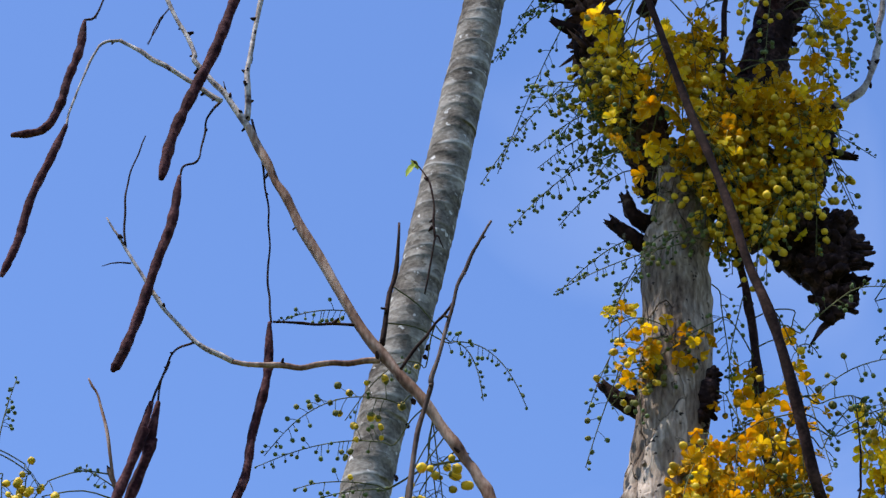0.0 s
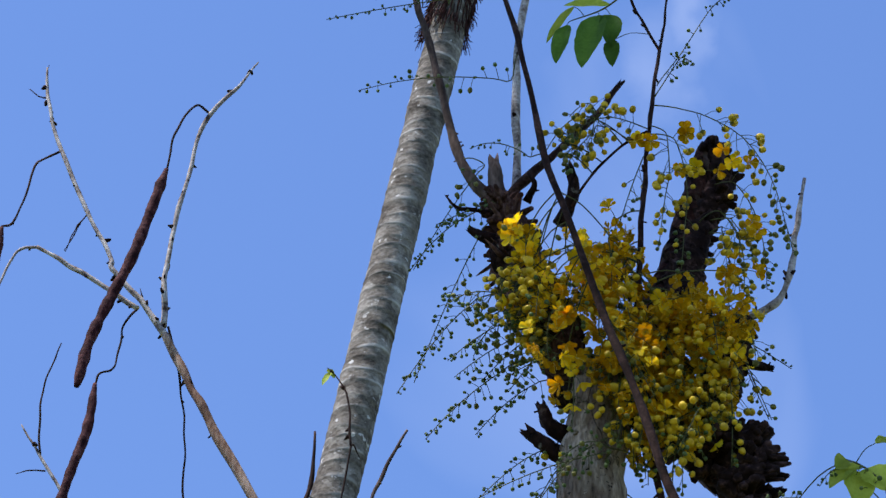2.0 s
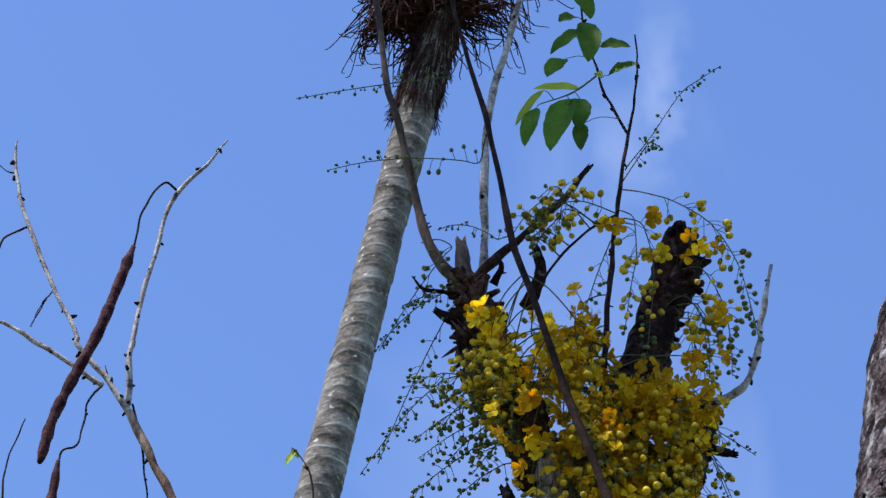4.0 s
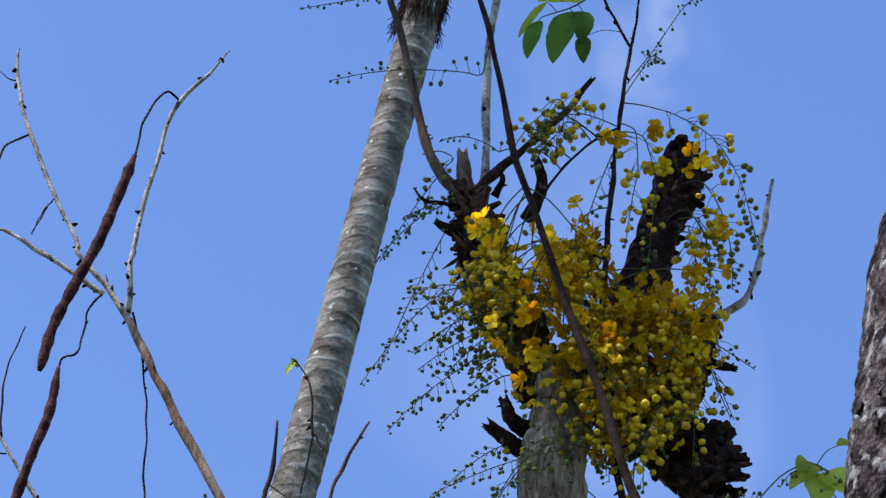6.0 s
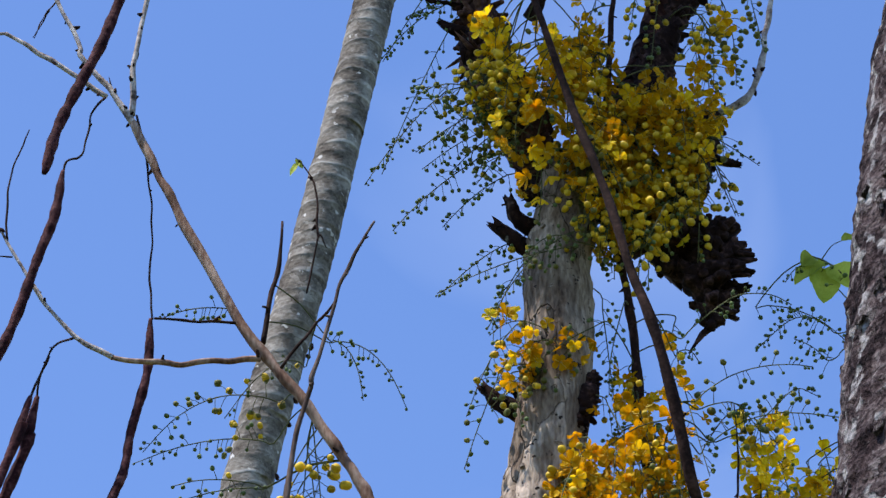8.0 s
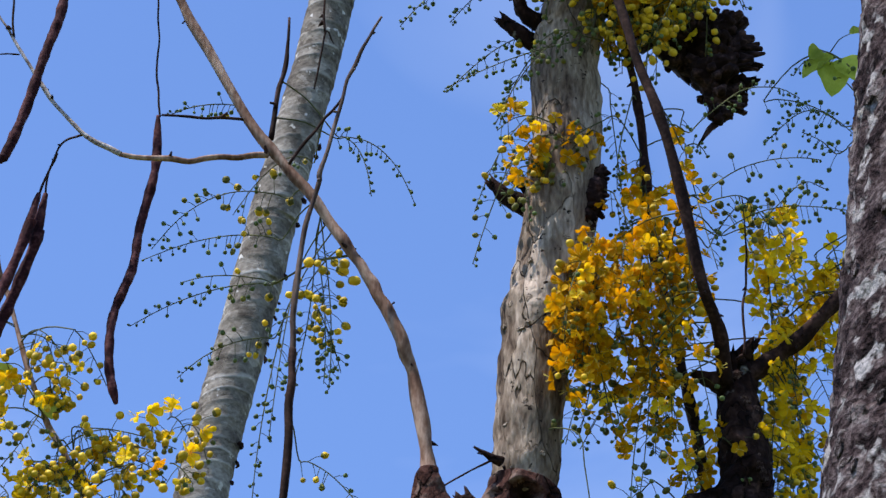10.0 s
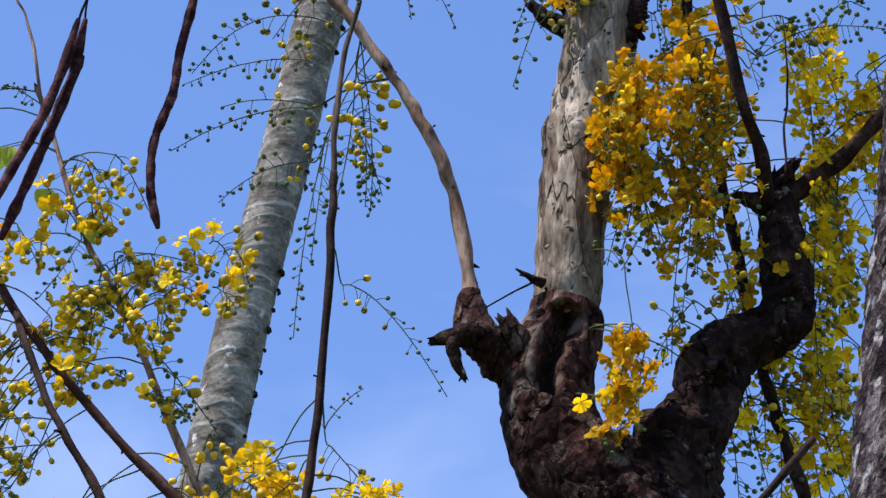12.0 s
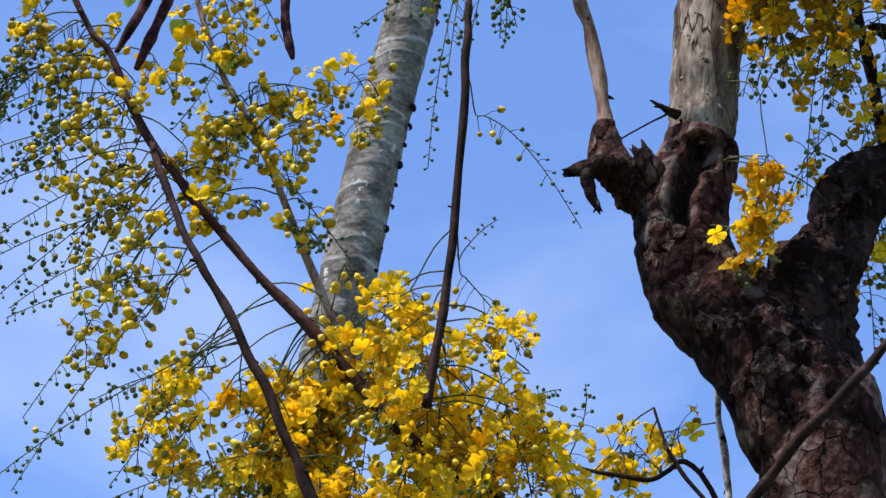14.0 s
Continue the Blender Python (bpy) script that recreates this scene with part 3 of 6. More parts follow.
def leaf(parent, base, tip, width, mat, up=(0, -1, 0.4), name="leaf"):
    """An oval leaf with a toothed edge, a folded midrib, a drooping tip, and a stalk to the nearest twig."""
    b, t = Vector(base), Vector(tip)
    d = t - b
    rng = random.Random(int(abs(b.x * 9973 + b.z * 7919)))
    side = (d.cross(Vector(up)).normalized() + Vector([rng.uniform(-0.3, 0.3) for _ in range(3)])).normalized()
    lift = side.cross(d).normalized()
    verts, faces, rows = [], [], 13
    for i in range(rows):
        u = i / (rows - 1)
        half = width / 2 * math.sin(math.pi * u ** 0.85) ** 0.62 * (1.02 if i % 2 else 0.98) if 0 < i < rows - 1 else 0.0008
        c = b + d * u + lift * (-0.1 * d.length * u * u) + Vector((0, 0, -0.03 * d.length * u * u))
        for j in (-1, -0.5, 0, 0.5, 1):
            verts.append(c + side * half * j + lift * (abs(j) * half * 0.42 + 0.09 * half * math.sin(14 * u + 4 * j)))
    for i in range(rows - 1):
        for j in range(4):
            a = i * 5 + j
            faces.append((a, a + 1, a + 6, a + 5))
    blade = len(faces)
    away, root = nearest_limb(b)
    if 0.003 < away < 0.16:
        v, f = tube([root, (root + b) / 2 + Vector((0, 0, 0.15 * away)), b], [0.0011, 0.0009, 0.0008], sides=4, steps=3)
        faces += [tuple(k + len(verts) for k in q) for q in f]
        verts += v
    return part(name, mesh_of("leaf", verts, faces, [mat, STALK], slots=[0] * blade + [1] * (len(faces) - blade)), parent)


# ---- ground ----
gv, gf = [], []
rings = [0, 1.5, 3, 5, 8, 13, 22, 40, 80, 200, 600, 2500]
for i, r in enumerate(rings):
    for k in range(48):
        a = 2 * math.pi * k / 48
        x, y = r * math.cos(a), r * math.sin(a)
        gv.append((x, y, 0.06 * noise.noise(Vector((x * 0.3, y * 0.3, 0))) if r < 100 else 0.0))
for i in range(len(rings) - 1):
    for k in range(48):
        m = (k + 1) % 48
        gf.append((i * 48 + k, (i + 1) * 48 + k, (i + 1) * 48 + m, i * 48 + m))
ground = new("ground", mesh_of("ground", gv, gf, [GRASS]))
tagged(ground, "rough grass ground under the trees", "ground", kind="structure")

# ---- the flowering tree ----
tree = root_of("golden_shower_tree", (0.62, 5.15, 0.0), "half-dead golden shower tree with yellow flower spikes and hanging dark pods", "tree")
FOOT = (0.62, 5.15, -0.1)

bole = limb("trunk", tree, DARK_BARK, [FOOT, (0.6, 5.13, 1.4), (0.58, 5.12, 2.7), (0.483, 5.100, 4.108), (0.451, 5.100, 4.210), (0.416, 5.100, 4.310), (0.355, 5.100, 4.391), (0.301, 5.100, 4.445)],
     [0.17, 0.15, 0.13, 0.102, 0.098, 0.099, 0.09, 0.08], sides=64, steps=22, rough=0.05, freq=20)
fork_left = limb("limb", tree, DARK_BARK, [(0.355, 5.100, 4.386), (0.304, 5.100, 4.438), (0.276, 5.100, 4.512), (0.276, 5.100, 4.599), (0.296, 5.100, 4.665), (0.307, 5.100, 4.711)],
     [0.084, 0.08, 0.074, 0.073, 0.064, 0.058], sides=84, steps=22, rough=0.07, freq=26, dents=[(0.8, 0.13, 0.15, 0.5, 0.93), (0.68, 0.17, 0.02, 0.34, 0.92), (0.52, 0.13, -0.08, 0.26, 0.75), (0.8, 0.05, -0.75, 0.3, 0.15)])
dead = limb("dead_trunk", tree, PALE_BARK, [(0.307, 5.112, 4.695), (0.310, 5.105, 4.766), (0.327, 5.100, 4.956), (0.336, 5.100, 5.050), (0.344, 5.100, 5.037), (0.383, 5.100, 5.306), (0.394, 5.100, 5.566), (0.407, 5.100, 5.635), (0.422, 5.120, 5.775)],
     [0.051, 0.054, 0.055, 0.058, 0.06, 0.06, 0.057, 0.054, 0.05], sides=36, steps=12, rough=0.1, freq=26, label="pale weathered dead trunk with flaking bark")
limb("limb", tree, DARK_BARK, [(0.419, 5.120, 5.725), (0.470, 5.140, 5.855), (0.564, 5.140, 6.032), (0.602, 5.140, 6.180), (0.645, 5.140, 6.341)],
     [0.05, 0.043, 0.034, 0.03, 0.026], sides=30, steps=14, rough=0.25, freq=30, jag=0.3, nubs=26, thorn=0.009)
limb("limb", tree, ROT_AND_SHADE, [(0.404, 5.120, 5.712), (0.343, 5.140, 5.894), (0.283, 5.150, 6.104), (0.250, 5.150, 6.233)],
     [0.036, 0.03, 0.024, 0.018], sides=18, steps=8, rough=0.35, freq=35)
# crotch at the upper left
limb("branch", tree, TWIG_GREY, [(0.249, 5.150, 6.219), (0.209, 5.150, 6.254), (0.174, 5.150, 6.351), (0.151, 5.150, 6.480), (0.128, 5.150, 6.612), (0.102, 5.150, 6.748), (0.086, 5.150, 6.919), (0.063, 5.150, 7.113)], [0.018, 0.014, 0.011, 0.0095, 0.009, 0.008, 0.007, 0.006], nubs=5, rough=0.06)
limb("branch", tree, TWIG_PALE, [(0.282, 5.180, 6.254), (0.290, 5.180, 6.381), (0.292, 5.180, 6.555), (0.306, 5.180, 6.720), (0.345, 5.180, 6.891), (0.377, 5.180, 7.052)], [0.01, 0.009, 0.009, 0.0085, 0.008, 0.006], nubs=4, rough=0.08)
limb("stub", tree, TWIG_GREY, [(0.249, 5.140, 6.204), (0.245, 5.140, 6.259), (0.243, 5.140, 6.304)], [0.017, 0.016, 0.013], jag=0.8, rough=0.2)
limb("branch", tree, TWIG_DARK, [(0.260, 5.150, 6.213), (0.301, 5.130, 6.251), (0.365, 5.130, 6.328), (0.430, 5.130, 6.407), (0.484, 5.130, 6.495)], [0.013, 0.011, 0.009, 0.008, 0.006], nubs=3, jag=1, rough=0.1)
limb("branch", tree, TWIG_PALE, [(0.626, 5.160, 5.944), (0.697, 5.160, 5.955), (0.750, 5.160, 5.998), (0.776, 5.160, 6.078), (0.793, 5.160, 6.173), (0.814, 5.160, 6.284)], [0.0105, 0.0088, 0.008, 0.0068, 0.0058, 0.0038], nubs=18, rough=0.25)
limb("branch", tree, TWIG_DARK, [(0.474, 5.050, 5.793), (0.487, 5.050, 5.947), (0.498, 5.050, 6.079), (0.508, 5.050, 6.173), (0.521, 5.050, 6.298), (0.534, 5.050, 6.397), (0.551, 5.050, 6.503)], [0.009, 0.0075, 0.0068, 0.0062, 0.0056, 0.005, 0.0046], nubs=8)
limb("branch", tree, TWIG_DARK, [(0.551, 5.050, 6.503), (0.528, 5.050, 6.564), (0.509, 5.050, 6.616), (0.498, 5.050, 6.676), (0.482, 5.050, 6.752), (0.474, 5.050, 6.813), (0.472, 5.050, 6.907)], [0.0044, 0.0038, 0.0034, 0.003, 0.0026, 0.002], nubs=3)
limb("branch", tree, TWIG_DARK, [(0.551, 5.050, 6.503), (0.563, 5.050, 6.572), (0.570, 5.050, 6.632), (0.575, 5.050, 6.692), (0.574, 5.050, 6.769)], [0.004, 0.0035, 0.003, 0.0025, 0.002], nubs=3)
limb("twig", tree, TWIG_DARK, [(0.519, 5.050, 6.297), (0.464, 5.060, 6.263), (0.411, 5.080, 6.207), (0.379, 5.100, 6.159)], [0.0042, 0.0036, 0.0033, 0.003])

# the twisted right arm and what grows from it
fork_right = limb("limb", tree, BLACK_BARK, [(0.448, 5.100, 4.267), (0.456, 5.100, 4.392), (0.467, 5.100, 4.465), (0.515, 5.100, 4.539), (0.533, 5.110, 4.617), (0.561, 5.110, 4.650), (0.606, 5.110, 4.673), (0.645, 5.110, 4.704), (0.657, 5.110, 4.756), (0.651, 5.110, 4.808), (0.649, 5.110, 4.877), (0.651, 5.110, 4.941)],
     [0.095, 0.074, 0.072, 0.053, 0.054, 0.05, 0.046, 0.046, 0.042, 0.038, 0.034, 0.028], sides=48, steps=12, rough=0.2, freq=26, dents=[(0.3, 0.06, 0.5, 0.5, 0.3), (0.66, 0.05, 0.4, 0.6, 0.3), (0.52, 0.04, -0.5, 0.5, 0.25)], jag=0.6)
LONG = [(0.628, 5.080, 4.898), (0.615, 5.020, 4.955), (0.581, 4.950, 5.025), (0.538, 4.900, 5.240), (0.497, 4.890, 5.370), (0.464, 4.890, 5.521), (0.416, 4.890, 5.709), (0.327, 4.900, 6.069), (0.298, 4.910, 6.282), (0.267, 4.920, 6.476), (0.229, 4.930, 6.678), (0.211, 4.940, 6.841)]
limb("branch", tree, TWIG_DARK, LONG, [0.016, 0.0135, 0.0118, 0.0108, 0.0098, 0.009, 0.008, 0.0072, 0.0066, 0.0058, 0.005, 0.0045], nubs=10, rough=0.06)
limb("branch", tree, TWIG_DARK, [(0.647, 5.100, 4.911), (0.703, 5.100, 4.955), (0.758, 5.080, 4.991), (0.814, 5.060, 5.048), (0.901, 5.040, 5.146), (0.986, 5.040, 5.282)], [0.02, 0.018, 0.016, 0.015, 0.012, 0.008], nubs=4, rough=0.1)
limb("branch", tree, TWIG_DARK, [(0.669, 5.180, 4.424), (0.648, 5.180, 4.506), (0.631, 5.180, 4.586), (0.613, 5.180, 4.668), (0.597, 5.180, 4.793), (0.581, 5.180, 4.921), (0.564, 5.180, 5.041), (0.546, 5.180, 5.141), (0.523, 5.100, 5.199), (0.519, 5.100, 5.289), (0.516, 5.100, 5.405), (0.508, 5.100, 5.500), (0.495, 5.100, 5.608)], [0.0125, 0.012, 0.0118, 0.0115, 0.0112, 0.011, 0.0108, 0.0105, 0.0103, 0.0102, 0.01, 0.0095, 0.008], nubs=8, rough=0.08)
limb("branch", tree, TWIG_DARK, [(0.329, 4.940, 3.979), (0.369, 4.920, 4.032), (0.426, 4.900, 4.103), (0.485, 4.900, 4.166), (0.551, 4.900, 4.249), (0.649, 4.900, 4.372)], [0.0115, 0.0105, 0.0098, 0.009, 0.0082, 0.007], nubs=4, rough=0.08)

# the long bare branch that bears the pods
limb("limb", tree, DARK_BARK, [(0.222, 5.100, 4.601), (0.191, 5.080, 4.625), (0.161, 5.060, 4.658), (0.155, 5.060, 4.720)], [0.04, 0.034, 0.03, 0.018], sides=18, steps=8, rough=0.3, freq=40)
limb("branch", tree, TWIG_BROWN, [(0.157, 5.060, 4.689), (0.152, 5.060, 4.761), (0.136, 5.060, 4.872), (0.113, 5.050, 4.957), (0.079, 5.050, 5.038), (0.048, 5.050, 5.098), (0.007, 5.050, 5.168), (-0.042, 5.050, 5.245), (-0.099, 5.050, 5.325), (-0.145, 5.050, 5.399), (-0.236, 5.050, 5.588), (-0.283, 5.050, 5.693), (-0.335, 5.050, 5.812)],
     [0.0155, 0.0138, 0.0126, 0.0119, 0.0114, 0.011, 0.0109, 0.0108, 0.0107, 0.0098, 0.0092, 0.0086, 0.0082], nubs=10, rough=0.05, sides=10)
limb("branch", tree, TWIG_PALE, [(-0.333, 5.050, 5.807), (-0.381, 5.050, 5.889), (-0.433, 5.050, 5.960), (-0.437, 5.050, 5.987), (-0.488, 5.050, 6.106), (-0.548, 5.050, 6.270), (-0.570, 5.050, 6.368), (-0.576, 5.050, 6.446)],
     [0.008, 0.007, 0.0062, 0.0056, 0.005, 0.0045, 0.004, 0.002], nubs=20, rough=0.05)
limb("branch", tree, TWIG_PALE, [(-0.338, 5.050, 5.829), (-0.339, 5.050, 5.934), (-0.332, 5.050, 6.026), (-0.314, 5.050, 6.149), (-0.285, 5.050, 6.308), (-0.226, 5.050, 6.401), (-0.190, 5.050, 6.464)], [0.007, 0.006, 0.0055, 0.005, 0.005, 0.0035, 0.002], nubs=14)
limb("branch", tree, TWIG_PALE, [(-0.384, 5.050, 5.870), (-0.447, 5.050, 5.921), (-0.508, 5.050, 5.967), (-0.567, 5.050, 6.010)], [0.006, 0.0055, 0.005, 0.0045], nubs=4)
limb("branch", tree, TWIG_BROWN, [(-0.104, 5.050, 5.314), (-0.179, 5.040, 5.301), (-0.261, 5.030, 5.286), (-0.344, 5.020, 5.290)], [0.008, 0.007, 0.0065, 0.006], nubs=3)
limb("branch", tree, TWIG_PALE, [(-0.342, 5.020, 5.290), (-0.405, 5.020, 5.330), (-0.459, 5.020, 5.399), (-0.500, 5.020, 5.470), (-0.529, 5.020, 5.523), (-0.564, 5.020, 5.589)], [0.006, 0.005, 0.0045, 0.004, 0.003, 0.0015], nubs=3)
limb("twig", tree, TWIG_DARK, [(-0.529, 5.020, 5.527), (-0.535, 5.020, 5.632), (-0.522, 5.020, 5.712), (-0.508, 5.020, 5.767)], [0.003, 0.0022, 0.002, 0.0015])
limb("twig", tree, TWIG_DARK, [(-0.142, 5.050, 5.386), (-0.208, 5.040, 5.382), (-0.279, 5.030, 5.378)], [0.004, 0.0035, 0.003], nubs=2)
limb("twig", tree, TWIG_DARK, [(-0.100, 5.050, 5.346), (-0.088, 5.050, 5.451), (-0.077, 5.050, 5.511), (-0.074, 5.050, 5.601)], [0.007, 0.006, 0.005, 0.003], nubs=2)
for pts in ([(-0.518, 5.020, 5.492), (-0.543, 5.020, 5.493), (-0.566, 5.020, 5.486)], [(-0.480, 5.050, 6.095), (-0.504, 5.050, 6.046), (-0.517, 5.050, 6.000)], [(-0.571, 5.050, 6.370), (-0.587, 5.050, 6.374), (-0.606, 5.050, 6.393)],
            [(-0.572, 5.050, 6.396), (-0.577, 5.050, 6.432), (-0.573, 5.050, 6.453)], [(-0.494, 5.050, 6.066), (-0.506, 5.050, 6.033), (-0.519, 5.050, 6.002)], [(-0.376, 5.050, 5.889), (-0.382, 5.050, 5.915)]):
    limb("twig", tree, TWIG_DARK, pts, [0.0022, 0.0017, 0.001], sides=5)
limb("branch", tree, TWIG_PALE, [(0.323, 5.220, 4.390), (0.330, 5.220, 4.293), (0.338, 5.220, 4.226), (0.341, 5.220, 4.140)], [0.004, 0.006, 0.007, 0.007], nubs=3)
# upright shoot in front of the bare branch
limb("branch", tree, TWIG_DARK, [(-0.111, 4.980, 4.185), (-0.096, 4.980, 4.297), (-0.077, 4.980, 4.460), (-0.064, 4.980, 4.668), (-0.058, 4.980, 4.830), (-0.0565, 4.980, 4.890)], [0.0095, 0.0088, 0.0082, 0.0076, 0.0072, 0.007], nubs=5)
limb("branch", tree, TWIG_GREY, [(-0.0568, 4.980, 4.875), (-0.055, 4.980, 4.977), (-0.046, 4.980, 5.085), (-0.020, 4.980, 5.207), (-0.017, 4.980, 5.227), (0.015, 4.980, 5.375), (0.048, 4.980, 5.480), (0.080, 4.980, 5.550)], [0.0072, 0.0066, 0.006, 0.0056, 0.0052, 0.0046, 0.004, 0.003], nubs=6)
limb("twig", tree, TWIG_DARK, [(-0.068, 5.000, 5.260), (-0.028, 5.000, 5.329), (0.013, 5.000, 5.388), (0.022, 5.000, 5.420)], [0.004, 0.004, 0.003, 0.002])
# flowering branches low on the other side
bough_red = limb("branch", tree, TWIG_RED, [(0.5, 5.1, 3.3), (0.092, 5.100, 3.981), (-0.057, 5.080, 4.106), (-0.159, 5.080, 4.208), (-0.298, 5.080, 4.379), (-0.387, 5.080, 4.476), (-0.479, 5.080, 4.595), (-0.555, 5.080, 4.706), (-0.592, 5.080, 4.784), (-0.621, 5.080, 4.857), (-0.661, 5.080, 4.915), (-0.712, 5.080, 5.034), (-0.756, 5.080, 5.149), (-0.813, 5.080, 5.285)], [0.027, 0.019, 0.0128, 0.0112, 0.0095, 0.0088, 0.008, 0.0072, 0.0065, 0.006, 0.0055, 0.005], nubs=8, rough=0.06, label="reddish brown flowering branch")
bough_dark = limb("branch", tree, TWIG_DARK, [(-0.190, 4.975, 3.820), (-0.273, 4.970, 4.028), (-0.299, 4.970, 4.098), (-0.350, 4.970, 4.215), (-0.409, 4.970, 4.341), (-0.459, 4.980, 4.433), (-0.495, 5.010, 4.531), (-0.525, 5.040, 4.616), (-0.553, 5.080, 4.708)], [0.012, 0.0105, 0.009, 0.0085, 0.008, 0.0075, 0.007, 0.006], nubs=5)
bough_thin = limb("branch", tree, TWIG_BROWN, [(-0.159, 5.100, 4.218), (-0.232, 5.150, 4.359), (-0.287, 5.150, 4.486), (-0.355, 5.150, 4.668), (-0.413, 5.150, 4.792), (-0.457, 5.150, 4.887), (-0.507, 5.150, 5.044), (-0.545, 5.150, 5.166), (-0.533, 5.150, 5.134), (-0.565, 5.150, 5.292), (-0.590, 5.150, 5.350)], [0.009, 0.008, 0.0075, 0.007, 0.006, 0.0055, 0.005, 0.0045, 0.004, 0.003, 0.002], nubs=6)
limb("branch", tree, TWIG_DARK, [(0.5, 5.1, 3.5), (0.312, 5.150, 4.134), (0.220, 5.150, 4.152), (0.094, 5.150, 4.177), (-0.008, 5.150, 4.226), (-0.043, 5.150, 4.292)], [0.009, 0.006, 0.0052, 0.0048, 0.004, 0.003], nubs=4)
limb("twig", tree, TWIG_DARK, [(0.308, 5.100, 4.082), (0.267, 5.100, 4.137), (0.243, 5.100, 4.184), (0.225, 5.100, 4.248)], [0.006, 0.005, 0.004, 0.003], nubs=2)

limb("twig", tree, STALK, [(0.495, 5.040, 6.644), (0.448, 5.040, 6.598), (0.389, 5.040, 6.568)], [0.002, 0.0016, 0.001])
limb("twig", tree, STALK, [(0.922, 5.050, 5.394), (0.873, 5.050, 5.500), (0.842, 5.050, 5.535), (0.819, 5.050, 5.547)], [0.0025, 0.002, 0.0016, 0.001])
limb("twig", tree, TWIG_DARK, [(-0.013, 5.000, 5.531), (-0.018, 5.000, 5.628), (-0.037, 5.000, 5.677), (-0.054, 5.000, 5.699)], [0.003, 0.0026, 0.0016, 0.001], nubs=4)
limb("twig", tree, TWIG_DARK, [(-0.030, 5.000, 5.413), (-0.013, 5.000, 5.531), (0.001, 5.000, 5.508)], [0.002, 0.0026, 0.001])

# pods
pod(tree, [(-0.632, 5.050, 6.055), (-0.637, 5.050, 5.986), (-0.653, 5.050, 5.921), (-0.664, 5.050, 5.857), (-0.689, 5.050, 5.806), (-0.742, 5.050, 5.793)], 0.0105, 1)
pod(tree, [(-0.649, 5.050, 5.816), (-0.671, 5.050, 5.743), (-0.698, 5.050, 5.656), (-0.715, 5.050, 5.559), (-0.736, 5.050, 5.488)], 0.01, 2)
pod(tree, [(-0.345, 5.010, 6.160), (-0.364, 5.010, 6.079), (-0.396, 5.010, 5.953), (-0.428, 5.010, 5.862), (-0.460, 5.010, 5.761), (-0.476, 5.010, 5.664)], 0.013, 3)
pod(tree, [(-0.444, 5.000, 5.662), (-0.452, 5.000, 5.567), (-0.475, 5.000, 5.472), (-0.498, 5.000, 5.367), (-0.521, 5.000, 5.287), (-0.534, 5.000, 5.256)], 0.0115, 4)
pod(tree, [(-0.288, 5.080, 5.414), (-0.289, 5.080, 5.304), (-0.309, 5.080, 5.190), (-0.318, 5.080, 5.106), (-0.345, 5.080, 5.013), (-0.347, 5.080, 4.921), (-0.333, 5.080, 4.849)], 0.0105, 5)
pod(tree, [(-0.470, 5.020, 5.209), (-0.491, 5.020, 5.111), (-0.479, 5.020, 5.153), (-0.514, 5.020, 5.032), (-0.558, 5.020, 4.925), (-0.603, 5.020, 4.821)], 0.011, 6)
pod(tree, [(-0.461, 5.040, 5.223), (-0.473, 5.040, 5.136), (-0.467, 5.040, 5.145), (-0.498, 5.040, 5.035), (-0.537, 5.040, 4.911), (-0.573, 5.040, 4.803)], 0.012, 7)
for pts in ([(-0.539, 5.050, 6.239), (-0.580, 5.050, 6.206), (-0.597, 5.050, 6.125), (-0.613, 5.050, 6.067), (-0.633, 5.050, 6.058)], [(-0.567, 5.050, 6.010), (-0.599, 5.050, 6.000), (-0.624, 5.050, 5.934), (-0.644, 5.050, 5.850), (-0.649, 5.050, 5.812)], [(-0.276, 5.050, 6.335), (-0.299, 5.030, 6.334), (-0.328, 5.010, 6.263), (-0.344, 5.010, 6.160)], [(-0.385, 5.040, 5.859), (-0.406, 5.020, 5.800), (-0.413, 5.000, 5.702), (-0.438, 5.000, 5.683), (-0.444, 5.000, 5.659)], [(-0.330, 5.050, 5.829), (-0.308, 5.060, 5.726), (-0.294, 5.070, 5.611), (-0.292, 5.080, 5.498), (-0.285, 5.080, 5.413)], [(-0.405, 5.020, 5.329), (-0.437, 5.020, 5.311), (-0.454, 5.020, 5.262), (-0.470, 5.020, 5.205)],):
    limb("pod_stalk", tree, TWIG_PALE if 5.95 < pts[0][2] < 6.05 else TWIG_DARK, pts, [0.0032, 0.0025, 0.0028], sides=6, nubs=1, thorn=0.005)
for pts in ([(-0.445, 5.020, 5.290), (-0.459, 5.030, 5.252), (-0.461, 5.040, 5.220)],):
    limb("pod_stalk", tree, TWIG_PALE if 5.95 < pts[0][2] < 6.05 else TWIG_DARK, pts, [0.0032, 0.0025, 0.0028], sides=6, nubs=1, thorn=0.005)

